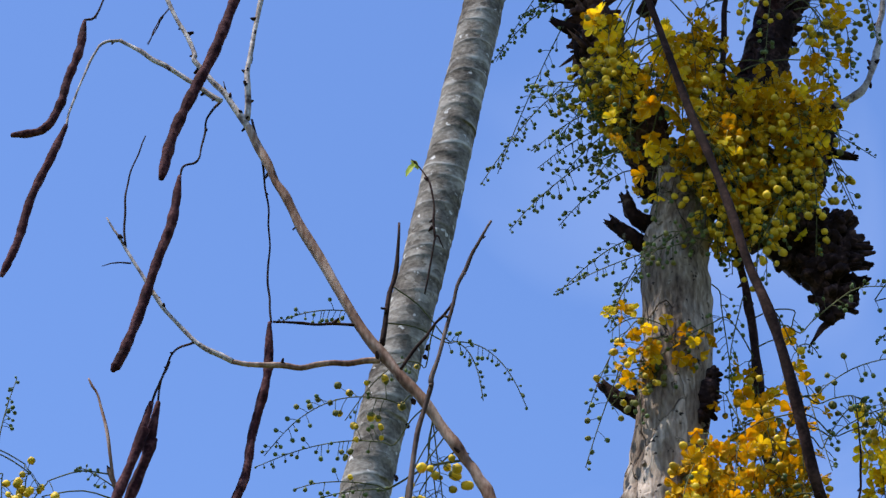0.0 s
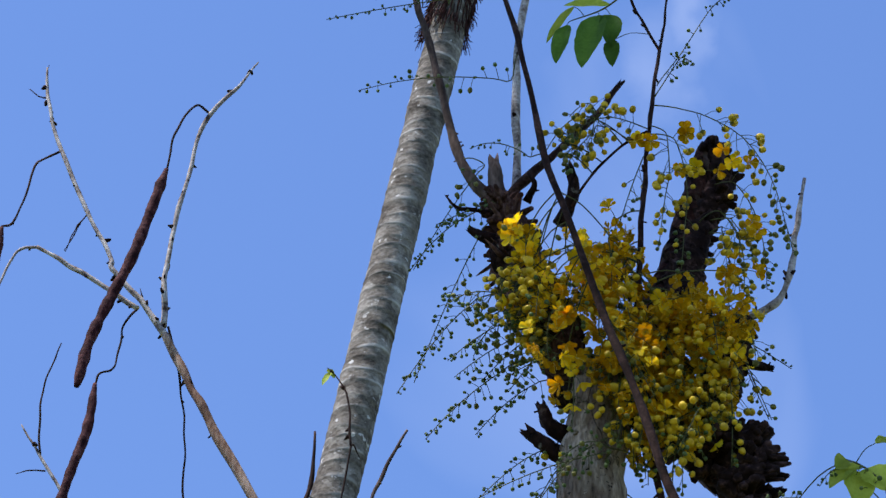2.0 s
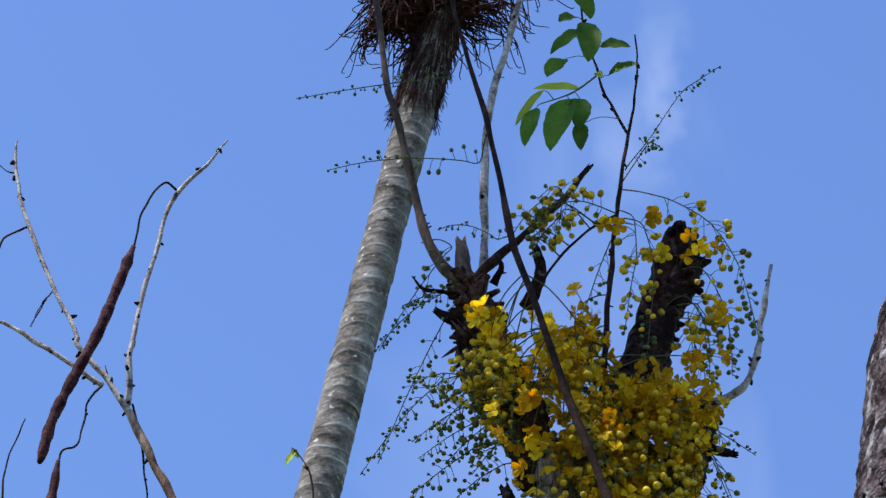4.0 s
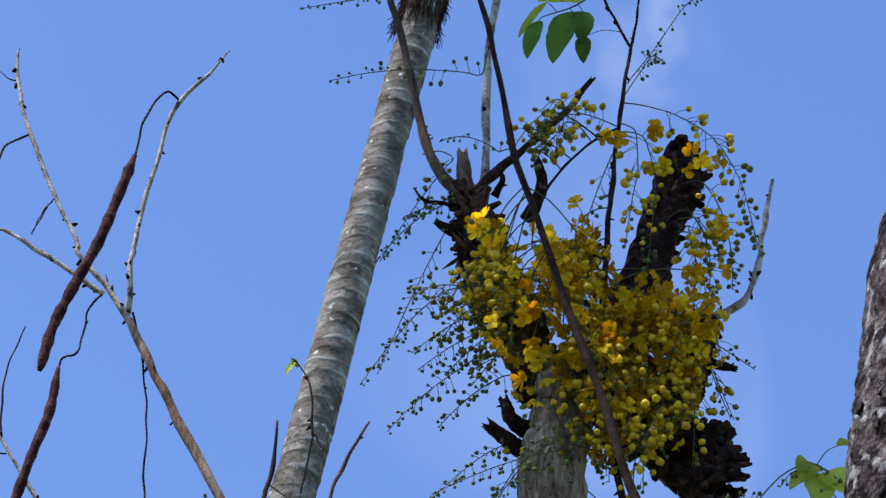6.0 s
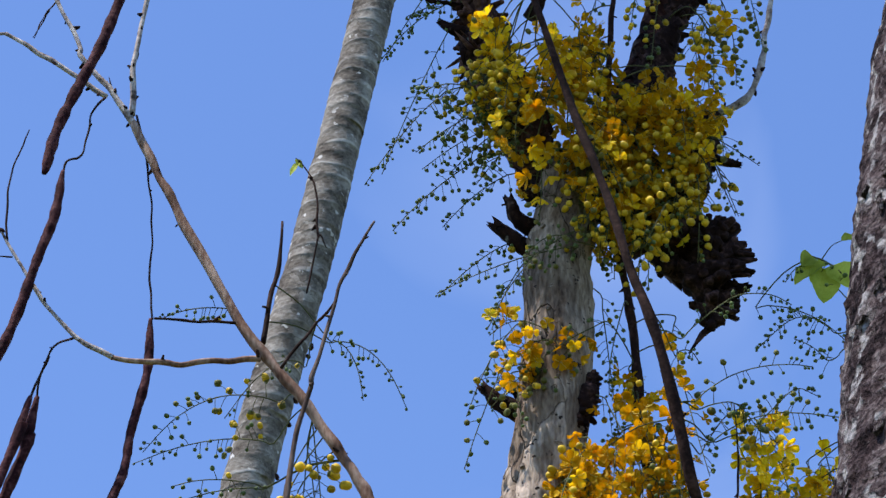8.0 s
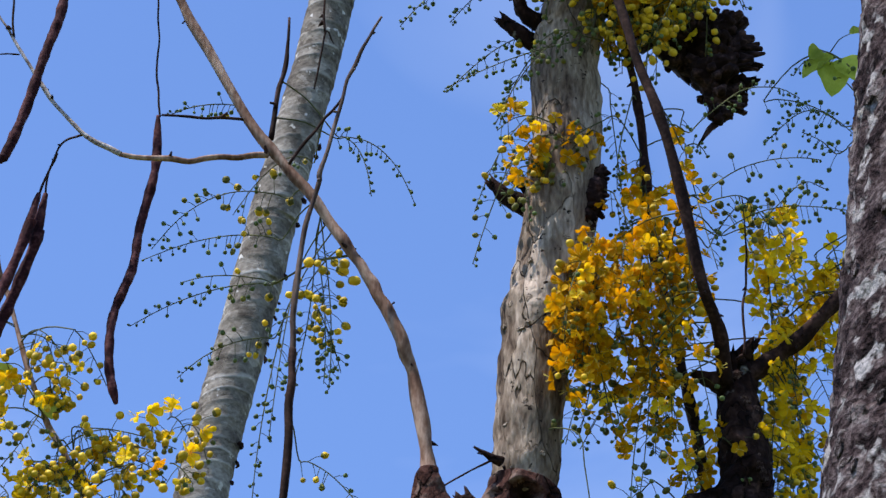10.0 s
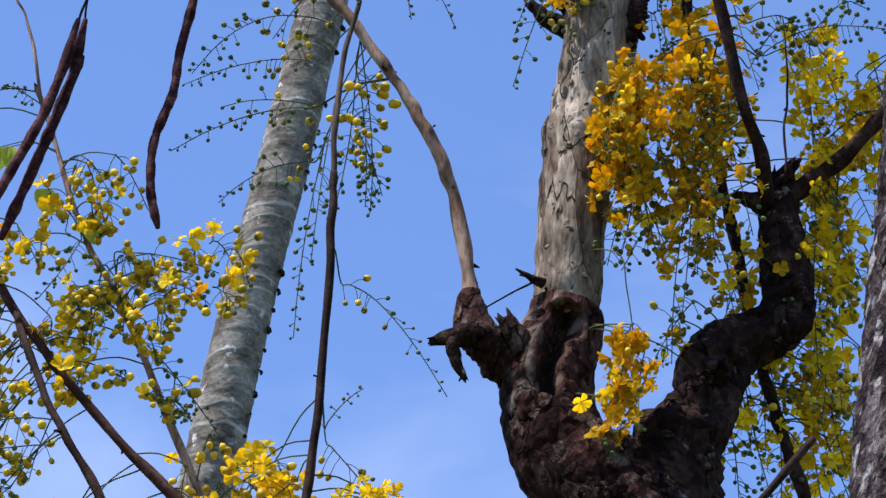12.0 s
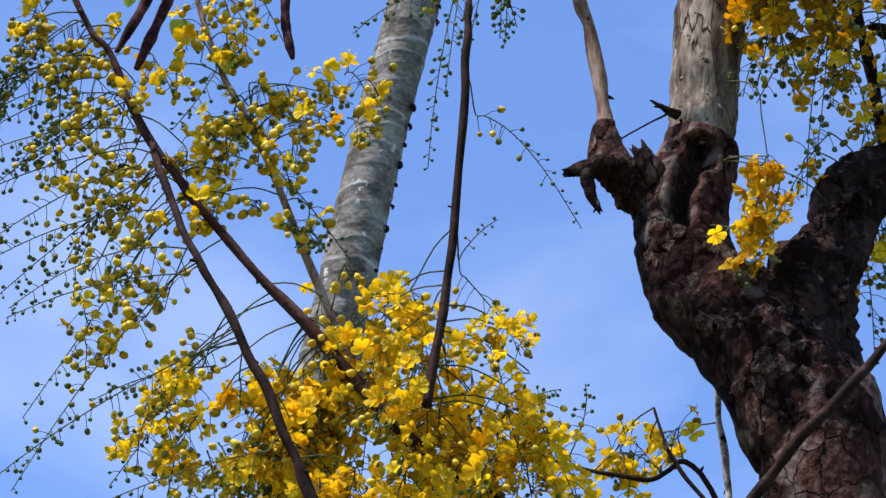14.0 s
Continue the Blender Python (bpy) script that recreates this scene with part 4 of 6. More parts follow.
# broken stubs and rot
ROT_A = [(0.575, 5.120, 5.560), (0.614, 5.100, 5.592), (0.640, 5.090, 5.590), (0.644, 5.090, 5.525), (0.646, 5.090, 5.460), (0.647, 5.090, 5.418)]
part("rotten_stub", mesh_of("rotten_stub", *joined([tube(ROT_A, [0.034, 0.044, 0.046, 0.04, 0.018, 0.004], sides=36, steps=16, rough=0.7, freq=34)]
     + spikes(ROT_A[1:5], [0.044, 0.048, 0.042, 0.02], 70, 0.02, 0.0085, seed=31, lean=(0.9, -0.5, 0.0), blunt=0.85) + spikes(ROT_A[1:5], [0.03, 0.045, 0.04, 0.02], 30, 0.034, 0.006, seed=35, lean=(1.6, -0.3, -0.1), blunt=0.7)
     + spikes(ROT_A, [0.034, 0.044, 0.046, 0.04, 0.018, 0.004], 60, 0.012, 0.009, seed=36, lean=(0, -0.6, 0), blunt=0.9)
     + [tube([(0.628, 5.090, 5.520), (0.646, 5.090, 5.455), (0.644, 5.090, 5.430), (0.627, 5.090, 5.405), (0.606, 5.090, 5.370)], [0.02, 0.013, 0.009, 0.005, 0.002], sides=9, steps=6, rough=0.3, freq=60)]), [ROT_AND_SHADE]), tree, "charred rotten stub with splintered end")
for pts, rr in (([(0.680, 5.085, 5.540), (0.700, 5.080, 5.535), (0.722, 5.080, 5.536)], [0.012, 0.008, 0.004]), ([(0.672, 5.085, 5.500), (0.694, 5.080, 5.497), (0.710, 5.080, 5.503)], [0.014, 0.01, 0.008])):
    limb("stub", tree, BLACK_BARK, pts, rr, sides=14, rough=0.4, freq=70, jag=0.5, nubs=4, thorn=0.006)
ROT_B = [(0.249, 5.130, 6.208), (0.269, 5.120, 6.118), (0.280, 5.120, 6.024), (0.323, 5.120, 5.920), (0.373, 5.120, 5.793)]
part("rotten_stub", mesh_of("rotten_stub", *joined([tube(ROT_B, [0.018, 0.032, 0.042, 0.046, 0.045], sides=26, steps=14, rough=0.45, freq=34)] + spikes(ROT_B, [0.02, 0.04, 0.05, 0.05, 0.04], 170, 0.013, 0.006, seed=8, lean=(-0.3, -0.3, 0.2), blunt=0.7) + spikes(ROT_B, [0.02, 0.04, 0.05, 0.05, 0.04], 40, 0.03, 0.0035, seed=32, lean=(-0.4, -0.2, 0.4))), [RED_ROT]), tree, "splintered reddish brown rotten wood")
ROT_D = [(0.608, 5.120, 6.135), (0.639, 5.120, 6.190), (0.661, 5.120, 6.239), (0.654, 5.120, 6.294), (0.637, 5.120, 6.329)]
part("rotten_stub", mesh_of("rotten_stub", *joined([tube(ROT_D, [0.014, 0.024, 0.022, 0.018, 0.012], sides=20, steps=10, rough=0.6, freq=48)] + spikes(ROT_D, [0.014, 0.024, 0.022, 0.018, 0.012], 60, 0.012, 0.007, seed=17, lean=(0.4, -0.3, 0.1), blunt=0.85)), [ROT_AND_SHADE]), tree)
ROT_C = [(0.438, 5.075, 5.312), (0.429, 5.075, 5.266), (0.415, 5.075, 5.221), (0.394, 5.075, 5.159)]
part("rotten_stub", mesh_of("rotten_stub", *joined([tube(ROT_C, [0.008, 0.02, 0.019, 0.006], sides=18, steps=10, rough=0.45, freq=50)] + spikes(ROT_C, [0.008, 0.02, 0.019, 0.006], 34, 0.009, 0.005, seed=9, lean=(0.6, -0.3, 0), blunt=0.7)), [ROT_AND_SHADE]), tree)
ROT_E = [(0.652, 5.140, 6.250), (0.600, 5.120, 6.082), (0.562, 5.100, 5.958), (0.493, 5.100, 5.759), (0.525, 5.100, 5.635), (0.596, 5.100, 5.696)]
part("rotten_stub", mesh_of("rotten_stub", *joined([tube(ROT_E, [0.02, 0.026, 0.03, 0.04, 0.04, 0.04], sides=20, steps=12, rough=0.6, freq=55)] + spikes(ROT_E, [0.02, 0.026, 0.03, 0.04, 0.04], 90, 0.012, 0.006, seed=11, blunt=0.7)), [ROT_AND_SHADE]), tree)
ROT_F = [(0.527, 5.120, 5.650), (0.599, 5.120, 5.712), (0.644, 5.120, 5.813), (0.672, 5.120, 5.910)]
part("rotten_stub", mesh_of("rotten_stub", *joined([tube(ROT_F, [0.045, 0.04, 0.03, 0.018], sides=20, steps=10, rough=0.45, freq=40)] + spikes(ROT_F, [0.04, 0.035, 0.025, 0.015], 110, 0.013, 0.006, seed=13, blunt=0.7)), [ROT_AND_SHADE]), tree)
for pts, rr in (([(0.257, 5.120, 6.145), (0.211, 5.100, 6.147), (0.173, 5.100, 6.153), (0.153, 5.100, 6.183)], [0.008, 0.0045, 0.0032, 0.0016]), ([(0.266, 5.120, 6.091), (0.225, 5.100, 6.080), (0.195, 5.100, 6.102)], [0.014, 0.011, 0.006]), ([(0.265, 5.120, 6.011), (0.242, 5.100, 6.033), (0.245, 5.100, 6.080)], [0.018, 0.012, 0.007]), ([(0.299, 5.120, 6.186), (0.314, 5.100, 6.210), (0.304, 5.100, 6.237)], [0.008, 0.005, 0.0025]), ([(0.359, 5.120, 6.133), (0.385, 5.100, 6.197), (0.377, 5.100, 6.259)], [0.014, 0.011, 0.007]), ([(0.374, 5.100, 5.696), (0.343, 5.090, 5.707), (0.336, 5.090, 5.747)], [0.016, 0.013, 0.007]),):
    limb("stub", tree, BLACK_BARK, pts, rr, sides=14, rough=0.28, freq=60, jag=0.5, nubs=3, thorn=0.006)
for pts, rr in (([(0.362, 5.100, 5.628), (0.325, 5.090, 5.649), (0.311, 5.090, 5.694)], [0.016, 0.014, 0.008]), ([(0.350, 5.100, 5.580), (0.314, 5.090, 5.607), (0.283, 5.090, 5.637)], [0.016, 0.014, 0.01]), ([(0.642, 5.100, 5.809), (0.680, 5.100, 5.794), (0.714, 5.100, 5.784)], [0.012, 0.009, 0.006]), ([(0.330, 5.100, 5.248), (0.288, 5.090, 5.265), (0.261, 5.090, 5.295)], [0.02, 0.014, 0.009]), ([(0.335, 5.100, 5.277), (0.312, 5.090, 5.292), (0.294, 5.090, 5.307)], [0.014, 0.01, 0.007]), ([(0.167, 5.060, 4.648), (0.132, 5.050, 4.635), (0.093, 5.050, 4.625)], [0.026, 0.016, 0.006]), ([(0.126, 5.050, 4.631), (0.131, 5.050, 4.591), (0.146, 5.050, 4.557)], [0.013, 0.009, 0.004]),):
    limb("stub", tree, BLACK_BARK, pts, rr, sides=14, rough=0.28, freq=60, jag=0.5, nubs=3, thorn=0.006)
for pts, rr in (([(0.240, 5.060, 4.618), (0.221, 5.050, 4.640), (0.208, 5.050, 4.668)], [0.024, 0.018, 0.013]), ([(0.269, 5.060, 4.735), (0.249, 5.050, 4.741), (0.226, 5.050, 4.757)], [0.009, 0.0055, 0.0015]), ([(0.628, 5.100, 4.906), (0.598, 5.070, 4.900), (0.574, 5.070, 4.910)], [0.02, 0.013, 0.006]), ([(0.648, 5.100, 4.944), (0.664, 5.080, 4.961), (0.679, 5.080, 4.978)], [0.018, 0.012, 0.008]), ([(0.418, 5.050, 4.461), (0.439, 5.050, 4.486), (0.449, 5.050, 4.510)], [0.013, 0.009, 0.003]), ([(0.531, 5.080, 4.594), (0.531, 5.045, 4.568)], [0.027, 0.02]),):
    limb("stub", tree, BLACK_BARK, pts, rr, sides=14, rough=0.28, freq=60, jag=0.5, nubs=3, thorn=0.006)
limb("twig", tree, TWIG_DARK, [(0.255, 5.050, 4.734), (0.216, 5.050, 4.711), (0.180, 5.050, 4.687)], [0.003, 0.0022, 0.002])

# flower spikes round the dead top
FULL = dict(open_to=0.0, green=0.95, taper=0.4, plump=0.0088, n=22)
for b, t, n, p in (((0.229, 5.100, 6.151), (0.088, 5.100, 6.004), 26, 0.005), ((0.224, 5.100, 5.951), (0.064, 5.100, 5.724), 34, 0.006), ((0.290, 5.100, 5.809), (0.113, 5.100, 5.625), 34, 0.006), ((0.332, 5.100, 5.610), (0.190, 5.100, 5.485), 26, 0.005), ((0.327, 5.100, 5.759), (0.198, 5.100, 5.635), 30, 0.006), ((0.370, 5.100, 5.598), (0.279, 5.100, 5.419), 26, 0.007), ((0.303, 5.100, 5.912), (0.197, 5.100, 5.809), 26, 0.007), ((0.336, 5.100, 5.442), (0.235, 5.100, 5.240), 24, 0.006), ((0.645, 5.100, 5.860), (0.748, 5.100, 5.784), 16, 0.004), ((0.670, 5.100, 5.784), (0.701, 5.100, 5.672), 10, 0.004),):
    raceme(tree, b, t, n=n, green=0.15, plump=p)
for b, t, n, p in (((0.304, 5.000, 6.368), (-0.005, 5.000, 6.347), 22, 0.006), ((0.251, 5.000, 6.600), (-0.065, 5.000, 6.527), 26, 0.004), ((0.238, 5.100, 6.278), (0.094, 5.100, 6.005), 24, 0.006), ((0.247, 5.100, 6.168), (0.135, 5.100, 6.112), 20, 0.005), ((0.236, 5.100, 6.140), (0.094, 5.100, 5.749), 22, 0.005), ((0.320, 5.100, 6.265), (0.198, 5.100, 6.298), 16, 0.004), ((0.484, 5.000, 5.702), (0.244, 5.000, 5.677), 24, 0.006), ((0.430, 5.020, 5.535), (0.325, 5.020, 5.499), 16, 0.005),):
    raceme(tree, b, t, n=n, green=0.15, plump=p)
ARCS = dict(plump=0.0084, green=0.5, taper=0.45, ped=0.036, start=0.12)
raceme(tree, (0.542, 5.050, 6.412), (0.731, 5.050, 6.688), n=24, via=[(0.553, 5.050, 6.433), (0.593, 5.050, 6.499), (0.652, 5.050, 6.611), (0.691, 5.050, 6.652)], plump=0.0042, green=0.05, start=0.2)
raceme(tree, (0.536, 5.050, 6.383), (0.612, 5.050, 6.468), n=18, via=[(0.575, 5.050, 6.458), (0.592, 5.050, 6.485)], plump=0.005, green=0.05, start=0.4)
raceme(tree, (0.551, 5.050, 6.359), (0.763, 5.050, 6.008), n=46, via=[(0.607, 5.050, 6.346), (0.662, 5.050, 6.314), (0.700, 5.050, 6.272), (0.731, 5.050, 6.203), (0.746, 5.050, 6.128), (0.757, 5.050, 6.061)], stars=[(0.652, 5.040, 6.245), (0.696, 5.030, 6.203), (0.665, 5.030, 6.206)], **ARCS)
raceme(tree, (0.614, 5.050, 6.114), (0.664, 5.050, 5.864), n=24, via=[(0.653, 5.050, 6.087), (0.672, 5.050, 6.021), (0.673, 5.050, 5.955)], stars=[(0.692, 5.030, 6.061), (0.700, 5.030, 6.040)], **ARCS)
raceme(tree, (0.640, 5.080, 6.210), (0.712, 5.060, 5.930), n=32, via=[(0.685, 5.070, 6.175), (0.708, 5.060, 6.080), (0.714, 5.060, 6.000)], **ARCS)
raceme(tree, (0.519, 5.050, 6.304), (0.367, 5.050, 6.276), n=36, via=[(0.482, 5.050, 6.323), (0.441, 5.050, 6.332), (0.399, 5.050, 6.307)], **{**ARCS, "green": 0.8})
raceme(tree, (0.435, 5.050, 6.321), (0.365, 5.050, 6.199), n=24, via=[(0.414, 5.050, 6.286), (0.387, 5.050, 6.248)], **{**ARCS, "green": 0.6})
raceme(tree, (0.552, 5.030, 6.288), (0.560, 5.020, 5.941), n=28, via=[(0.575, 5.030, 6.222), (0.580, 5.020, 6.127), (0.570, 5.020, 6.033)], stars=[(0.582, 5.020, 6.275), (0.638, 5.020, 6.175), (0.600, 5.020, 6.182), (0.585, 5.020, 6.262)], **{**ARCS, "green": 0.95})
raceme(tree, (0.548, 5.030, 6.310), (0.523, 5.020, 5.993), n=28, via=[(0.553, 5.030, 6.195), (0.538, 5.020, 6.099)], stars=[(0.567, 5.020, 6.174), (0.520, 5.020, 6.245), (0.494, 5.020, 6.245), (0.497, 5.020, 6.255)], **{**ARCS, "green": 0.95})
raceme(tree, (0.509, 5.050, 6.235), (0.445, 5.040, 6.032), n=16, via=[(0.486, 5.050, 6.167), (0.462, 5.050, 6.085)], plump=0.006, green=0.3)
cluster(tree, (0.665, 5.080, 6.090), (0.035, 0.04, 0.06), 3, (0.03, 0, -0.17), **{**FULL, "n": 13, "ped": 0.045})
cluster(tree, (0.400, 5.050, 6.318), (0.035, 0.02, 0.008), 3, (-0.015, 0, -0.06), **{**FULL, "n": 9, "green": 0.8})
cluster(tree, (0.372, 5.050, 6.250), (0.02, 0.02, 0.01), 2, (0.0, 0, -0.05), **{**FULL, "n": 7, "green": 0.7})
cluster(tree, (0.490, 5.020, 5.625), (0.035, 0.02, 0.03), 4, (0.0, -0.01, -0.1), n=16, open_to=0.55, green=1.0, plump=0.0084, taper=0.4)
cluster(tree, (0.325, 5.040, 5.926), (0.05, 0.05, 0.05), 5, (-0.06, -0.02, -0.15), **FULL)
cluster(tree, (0.308, 5.040, 5.836), (0.05, 0.05, 0.04), 6, (-0.13, -0.02, -0.1), **{**FULL, "green": 0.4, "taper": 0.9, "n": 28})
cluster(tree, (0.341, 5.020, 5.986), (0.05, 0.03, 0.015), 3, (0.0, -0.03, -0.06), n=13, open_to=0.95, sunlit=0.8)
cluster(tree, (0.534, 5.050, 5.857), (0.1, 0.05, 0.04), 7, (0.0, -0.01, -0.14), n=21, open_to=0.97, green=0.95, plump=0.0078)
cluster(tree, (0.356, 5.020, 5.857), (0.06, 0.03, 0.04), 4, (-0.02, -0.01, -0.13), n=19, open_to=0.95, green=0.95, plump=0.0078)
cluster(tree, (0.428, 5.030, 5.965), (0.06, 0.04, 0.05), 5, (0.0, -0.01, -0.15), n=20, open_to=0.9, green=0.95, plump=0.0084, sunlit=0.5)
cluster(tree, (0.520, 5.030, 5.850), (0.11, 0.05, 0.06), 7, (0.0, -0.01, -0.17), n=22, open_to=0.55, green=0.95, plump=0.0086, taper=0.4)
cluster(tree, (0.417, 5.030, 5.783), (0.07, 0.04, 0.05), 6, (0.0, -0.02, -0.18), n=18, open_to=0.75, green=0.8, plump=0.0078, taper=0.5)
cluster(tree, (0.529, 5.050, 5.762), (0.03, 0.04, 0.03), 4, (0.0, -0.01, -0.2), n=18, open_to=0.85, green=0.95)
cluster(tree, (0.592, 5.050, 5.693), (0.04, 0.04, 0.03), 4, (0.01, -0.01, -0.15), **{**FULL, "n": 18})
cluster(tree, (0.600, 5.050, 5.900), (0.07, 0.04, 0.05), 5, (0.0, -0.01, -0.14), n=16, open_to=0.5, green=0.8, plump=0.0084, taper=0.5)
cluster(tree, (0.388, 5.020, 5.345), (0.05, 0.015, 0.02), 4, (-0.05, -0.01, -0.09), n=14, open_to=0.9, green=0.9, ped=0.032)
cluster(tree, (0.454, 5.070, 6.056), (0.045, 0.04, 0.03), 4, (0.0, 0, -0.12), n=16, open_to=0.7, green=0.95, plump=0.0088)
cluster(tree, (0.327, 5.020, 5.270), (0.03, 0.02, 0.03), 3, (-0.04, -0.01, -0.1), **{**FULL, "n": 12, "plump": 0.008, "green": 0.4})
cluster(tree, (0.314, 5.000, 5.973), (0.05, 0.02, 0.02), 4, (0.0, -0.01, -0.07), n=13, open_to=0.95, sunlit=0.85)
# hanging curtain below the top
cluster(tree, (0.438, 5.020, 5.148), (0.035, 0.03, 0.03), 5, (-0.05, -0.01, -0.27), spread=0.025, n=24, open_to=0.92, green=0.85, ped=0.03)
cluster(tree, (0.392, 5.010, 5.020), (0.035, 0.03, 0.04), 4, (0.0, -0.01, -0.22), spread=0.025, n=20, open_to=0.85, green=0.8, ped=0.03)
cluster(tree, (0.515, 5.060, 5.302), (0.07, 0.05, 0.08), 8, (0.01, 0, -0.27), n=20, open_to=0.7, green=0.6)
cluster(tree, (0.564, 5.060, 5.145), (0.03, 0.04, 0.04), 4, (-0.03, 0, -0.2), n=20, open_to=0.7, green=0.7)
cluster(tree, (0.475, 5.050, 4.974), (0.1, 0.05, 0.06), 9, (0.0, 0, -0.24), n=17, open_to=0.65, green=0.6, taper=0.6)
cluster(tree, (0.452, 5.040, 5.129), (0.045, 0.04, 0.04), 5, (0.0, 0, -0.24), spread=0.05, n=20, open_to=0.7, green=0.7)
cluster(tree, (0.487, 5.060, 5.046), (0.07, 0.05, 0.06), 6, (0.0, 0, -0.22), spread=0.05, n=18, open_to=0.7, green=0.7)
cluster(tree, (0.760, 5.130, 5.085), (0.08, 0.05, 0.05), 5, (0.0, 0, -0.22), spread=0.05, n=20, open_to=0.8, green=0.8, sunlit=0.92)
cluster(tree, (0.663, 5.250, 4.596), (0.09, 0.05, 0.06), 6, (0.0, 0, -0.18), spread=0.05, n=18, open_to=0.65, green=0.8, sunlit=0.92)
cluster(tree, (0.759, 5.120, 5.224), (0.08, 0.05, 0.05), 6, (0.0, 0, -0.26), spread=0.05, n=24, open_to=0.85, green=0.85, sunlit=0.92)
cluster(tree, (0.742, 5.150, 4.912), (0.05, 0.05, 0.06), 6, (0.0, 0, -0.24), n=22, open_to=0.45, green=0.7, sunlit=0.92)
cluster(tree, (0.416, 5.000, 4.615), (0.024, 0.012, 0.015), 4, (-0.025, -0.01, -0.17), spread=0.014, n=15, open_to=0.97, sunlit=0.1, ped=0.024)
raceme(tree, (0.380, 5.000, 4.806), (0.352, 5.000, 4.400), n=26, via=[(0.395, 5.000, 4.673), (0.400, 5.000, 4.589), (0.390, 5.000, 4.500)], open_to=0.9, sunlit=0.1, ped=0.03, start=0.35)
raceme(tree, (0.336, 5.000, 4.504), (0.308, 4.980, 4.453), n=5, open_to=0.95, arch=0.01)
cluster(tree, (0.587, 5.080, 4.804), (0.03, 0.03, 0.02), 3, (0.0, 0, -0.1), n=12, open_to=0.9)
cluster(tree, (0.486, 5.060, 4.675), (0.01, 0.02, 0.01), 1, (0.0, 0, -0.07), n=8, open_to=0.9)
cluster(tree, (0.646, 5.220, 4.661), (0.1, 0.06, 0.1), 8, (0.02, 0, -0.22), n=24, open_to=0.35, green=0.7, sunlit=0.92)
for b, t, n, p in (((0.703, 5.080, 5.460), (0.869, 5.080, 5.392), 16, 0.005),
                   ((0.490, 5.050, 5.410), (0.270, 5.020, 5.201), 26, 0.006), ((0.446, 5.020, 5.541), (0.185, 5.020, 5.432), 28, 0.005), ((0.437, 5.020, 5.577), (0.268, 5.020, 5.361), 24, 0.007), ((0.460, 5.100, 5.531), (0.485, 5.100, 5.171), 24, 0.005), ((0.565, 5.000, 5.293), (0.611, 5.000, 5.283), 10, 0.004), ((0.566, 5.100, 5.218), (0.448, 5.100, 5.171), 14, 0.006), ((0.592, 5.000, 5.082), (0.670, 5.000, 5.193), 16, 0.005), ((0.507, 5.050, 4.701), (0.428, 5.050, 4.580), 12, 0.006)):
    raceme(tree, b, t, n=n, green=0.2, plump=p, arch=0.045)
raceme(tree, (0.557, 4.95, 5.272), (0.761, 4.95, 5.368), n=24, via=[(0.596, 4.950, 5.318), (0.639, 4.950, 5.360), (0.677, 4.950, 5.387), (0.728, 4.950, 5.388)], plump=0.005, green=0.05, start=0.2)
raceme(tree, (0.577, 4.94, 5.145), (0.786, 4.94, 5.236), n=16, via=[(0.620, 4.940, 5.193), (0.677, 4.940, 5.228), (0.741, 4.940, 5.240)], plump=0.0075, green=0.1, start=0.2)
raceme(tree, (0.578, 4.95, 5.148), (0.694, 4.95, 5.114), n=16, via=[(0.638, 4.950, 5.171), (0.667, 4.950, 5.160)], plump=0.006, green=0.1, start=0.2)
raceme(tree, (0.865, 5.05, 5.37), (0.711, 5.05, 5.347), n=34, via=[(0.825, 5.050, 5.407), (0.788, 5.050, 5.421), (0.746, 5.050, 5.387)], plump=0.0052, green=0.05, start=0.2)
raceme(tree, (0.864, 5.05, 5.364), (0.776, 5.05, 5.374), n=16, via=[(0.834, 5.050, 5.329), (0.807, 5.050, 5.357)], plump=0.006, green=0.2, start=0.2)
raceme(tree, (0.597, 4.98, 5.094), (0.836, 4.98, 5.165), n=34, via=[(0.649, 4.980, 5.139), (0.705, 4.980, 5.168), (0.769, 4.980, 5.173)], plump=0.0088, green=0.25, start=0.2)
raceme(tree, (0.595, 5.0, 5.119), (0.797, 5.0, 5.223), n=20, via=[(0.660, 5.000, 5.143), (0.707, 5.000, 5.171), (0.756, 5.000, 5.234)], plump=0.0088, green=0.6, start=0.2)
raceme(tree, (0.88, 5.05, 5.446), (0.769, 5.05, 5.491), n=16, via=[(0.845, 5.050, 5.493), (0.800, 5.050, 5.528)], plump=0.006, green=0.3, start=0.2)
raceme(tree, (0.504, 5.06, 5.469), (0.467, 5.06, 5.26), n=18, via=[(0.488, 5.060, 5.410), (0.471, 5.060, 5.328)], plump=0.0045, green=0.05, start=0.2)
raceme(tree, (0.582, 5.05, 5.434), (0.555, 5.05, 5.404), n=16, via=[(0.575, 5.050, 5.381), (0.560, 5.050, 5.369)], plump=0.0045, green=0.05, start=0.2)
limb("twig", tree, TWIG_DARK, [(0.652, 5.020, 4.913), (0.656, 5.020, 5.010), (0.666, 5.020, 5.108), (0.665, 5.020, 5.219)], [0.0032, 0.003, 0.0022, 0.0014], nubs=2)
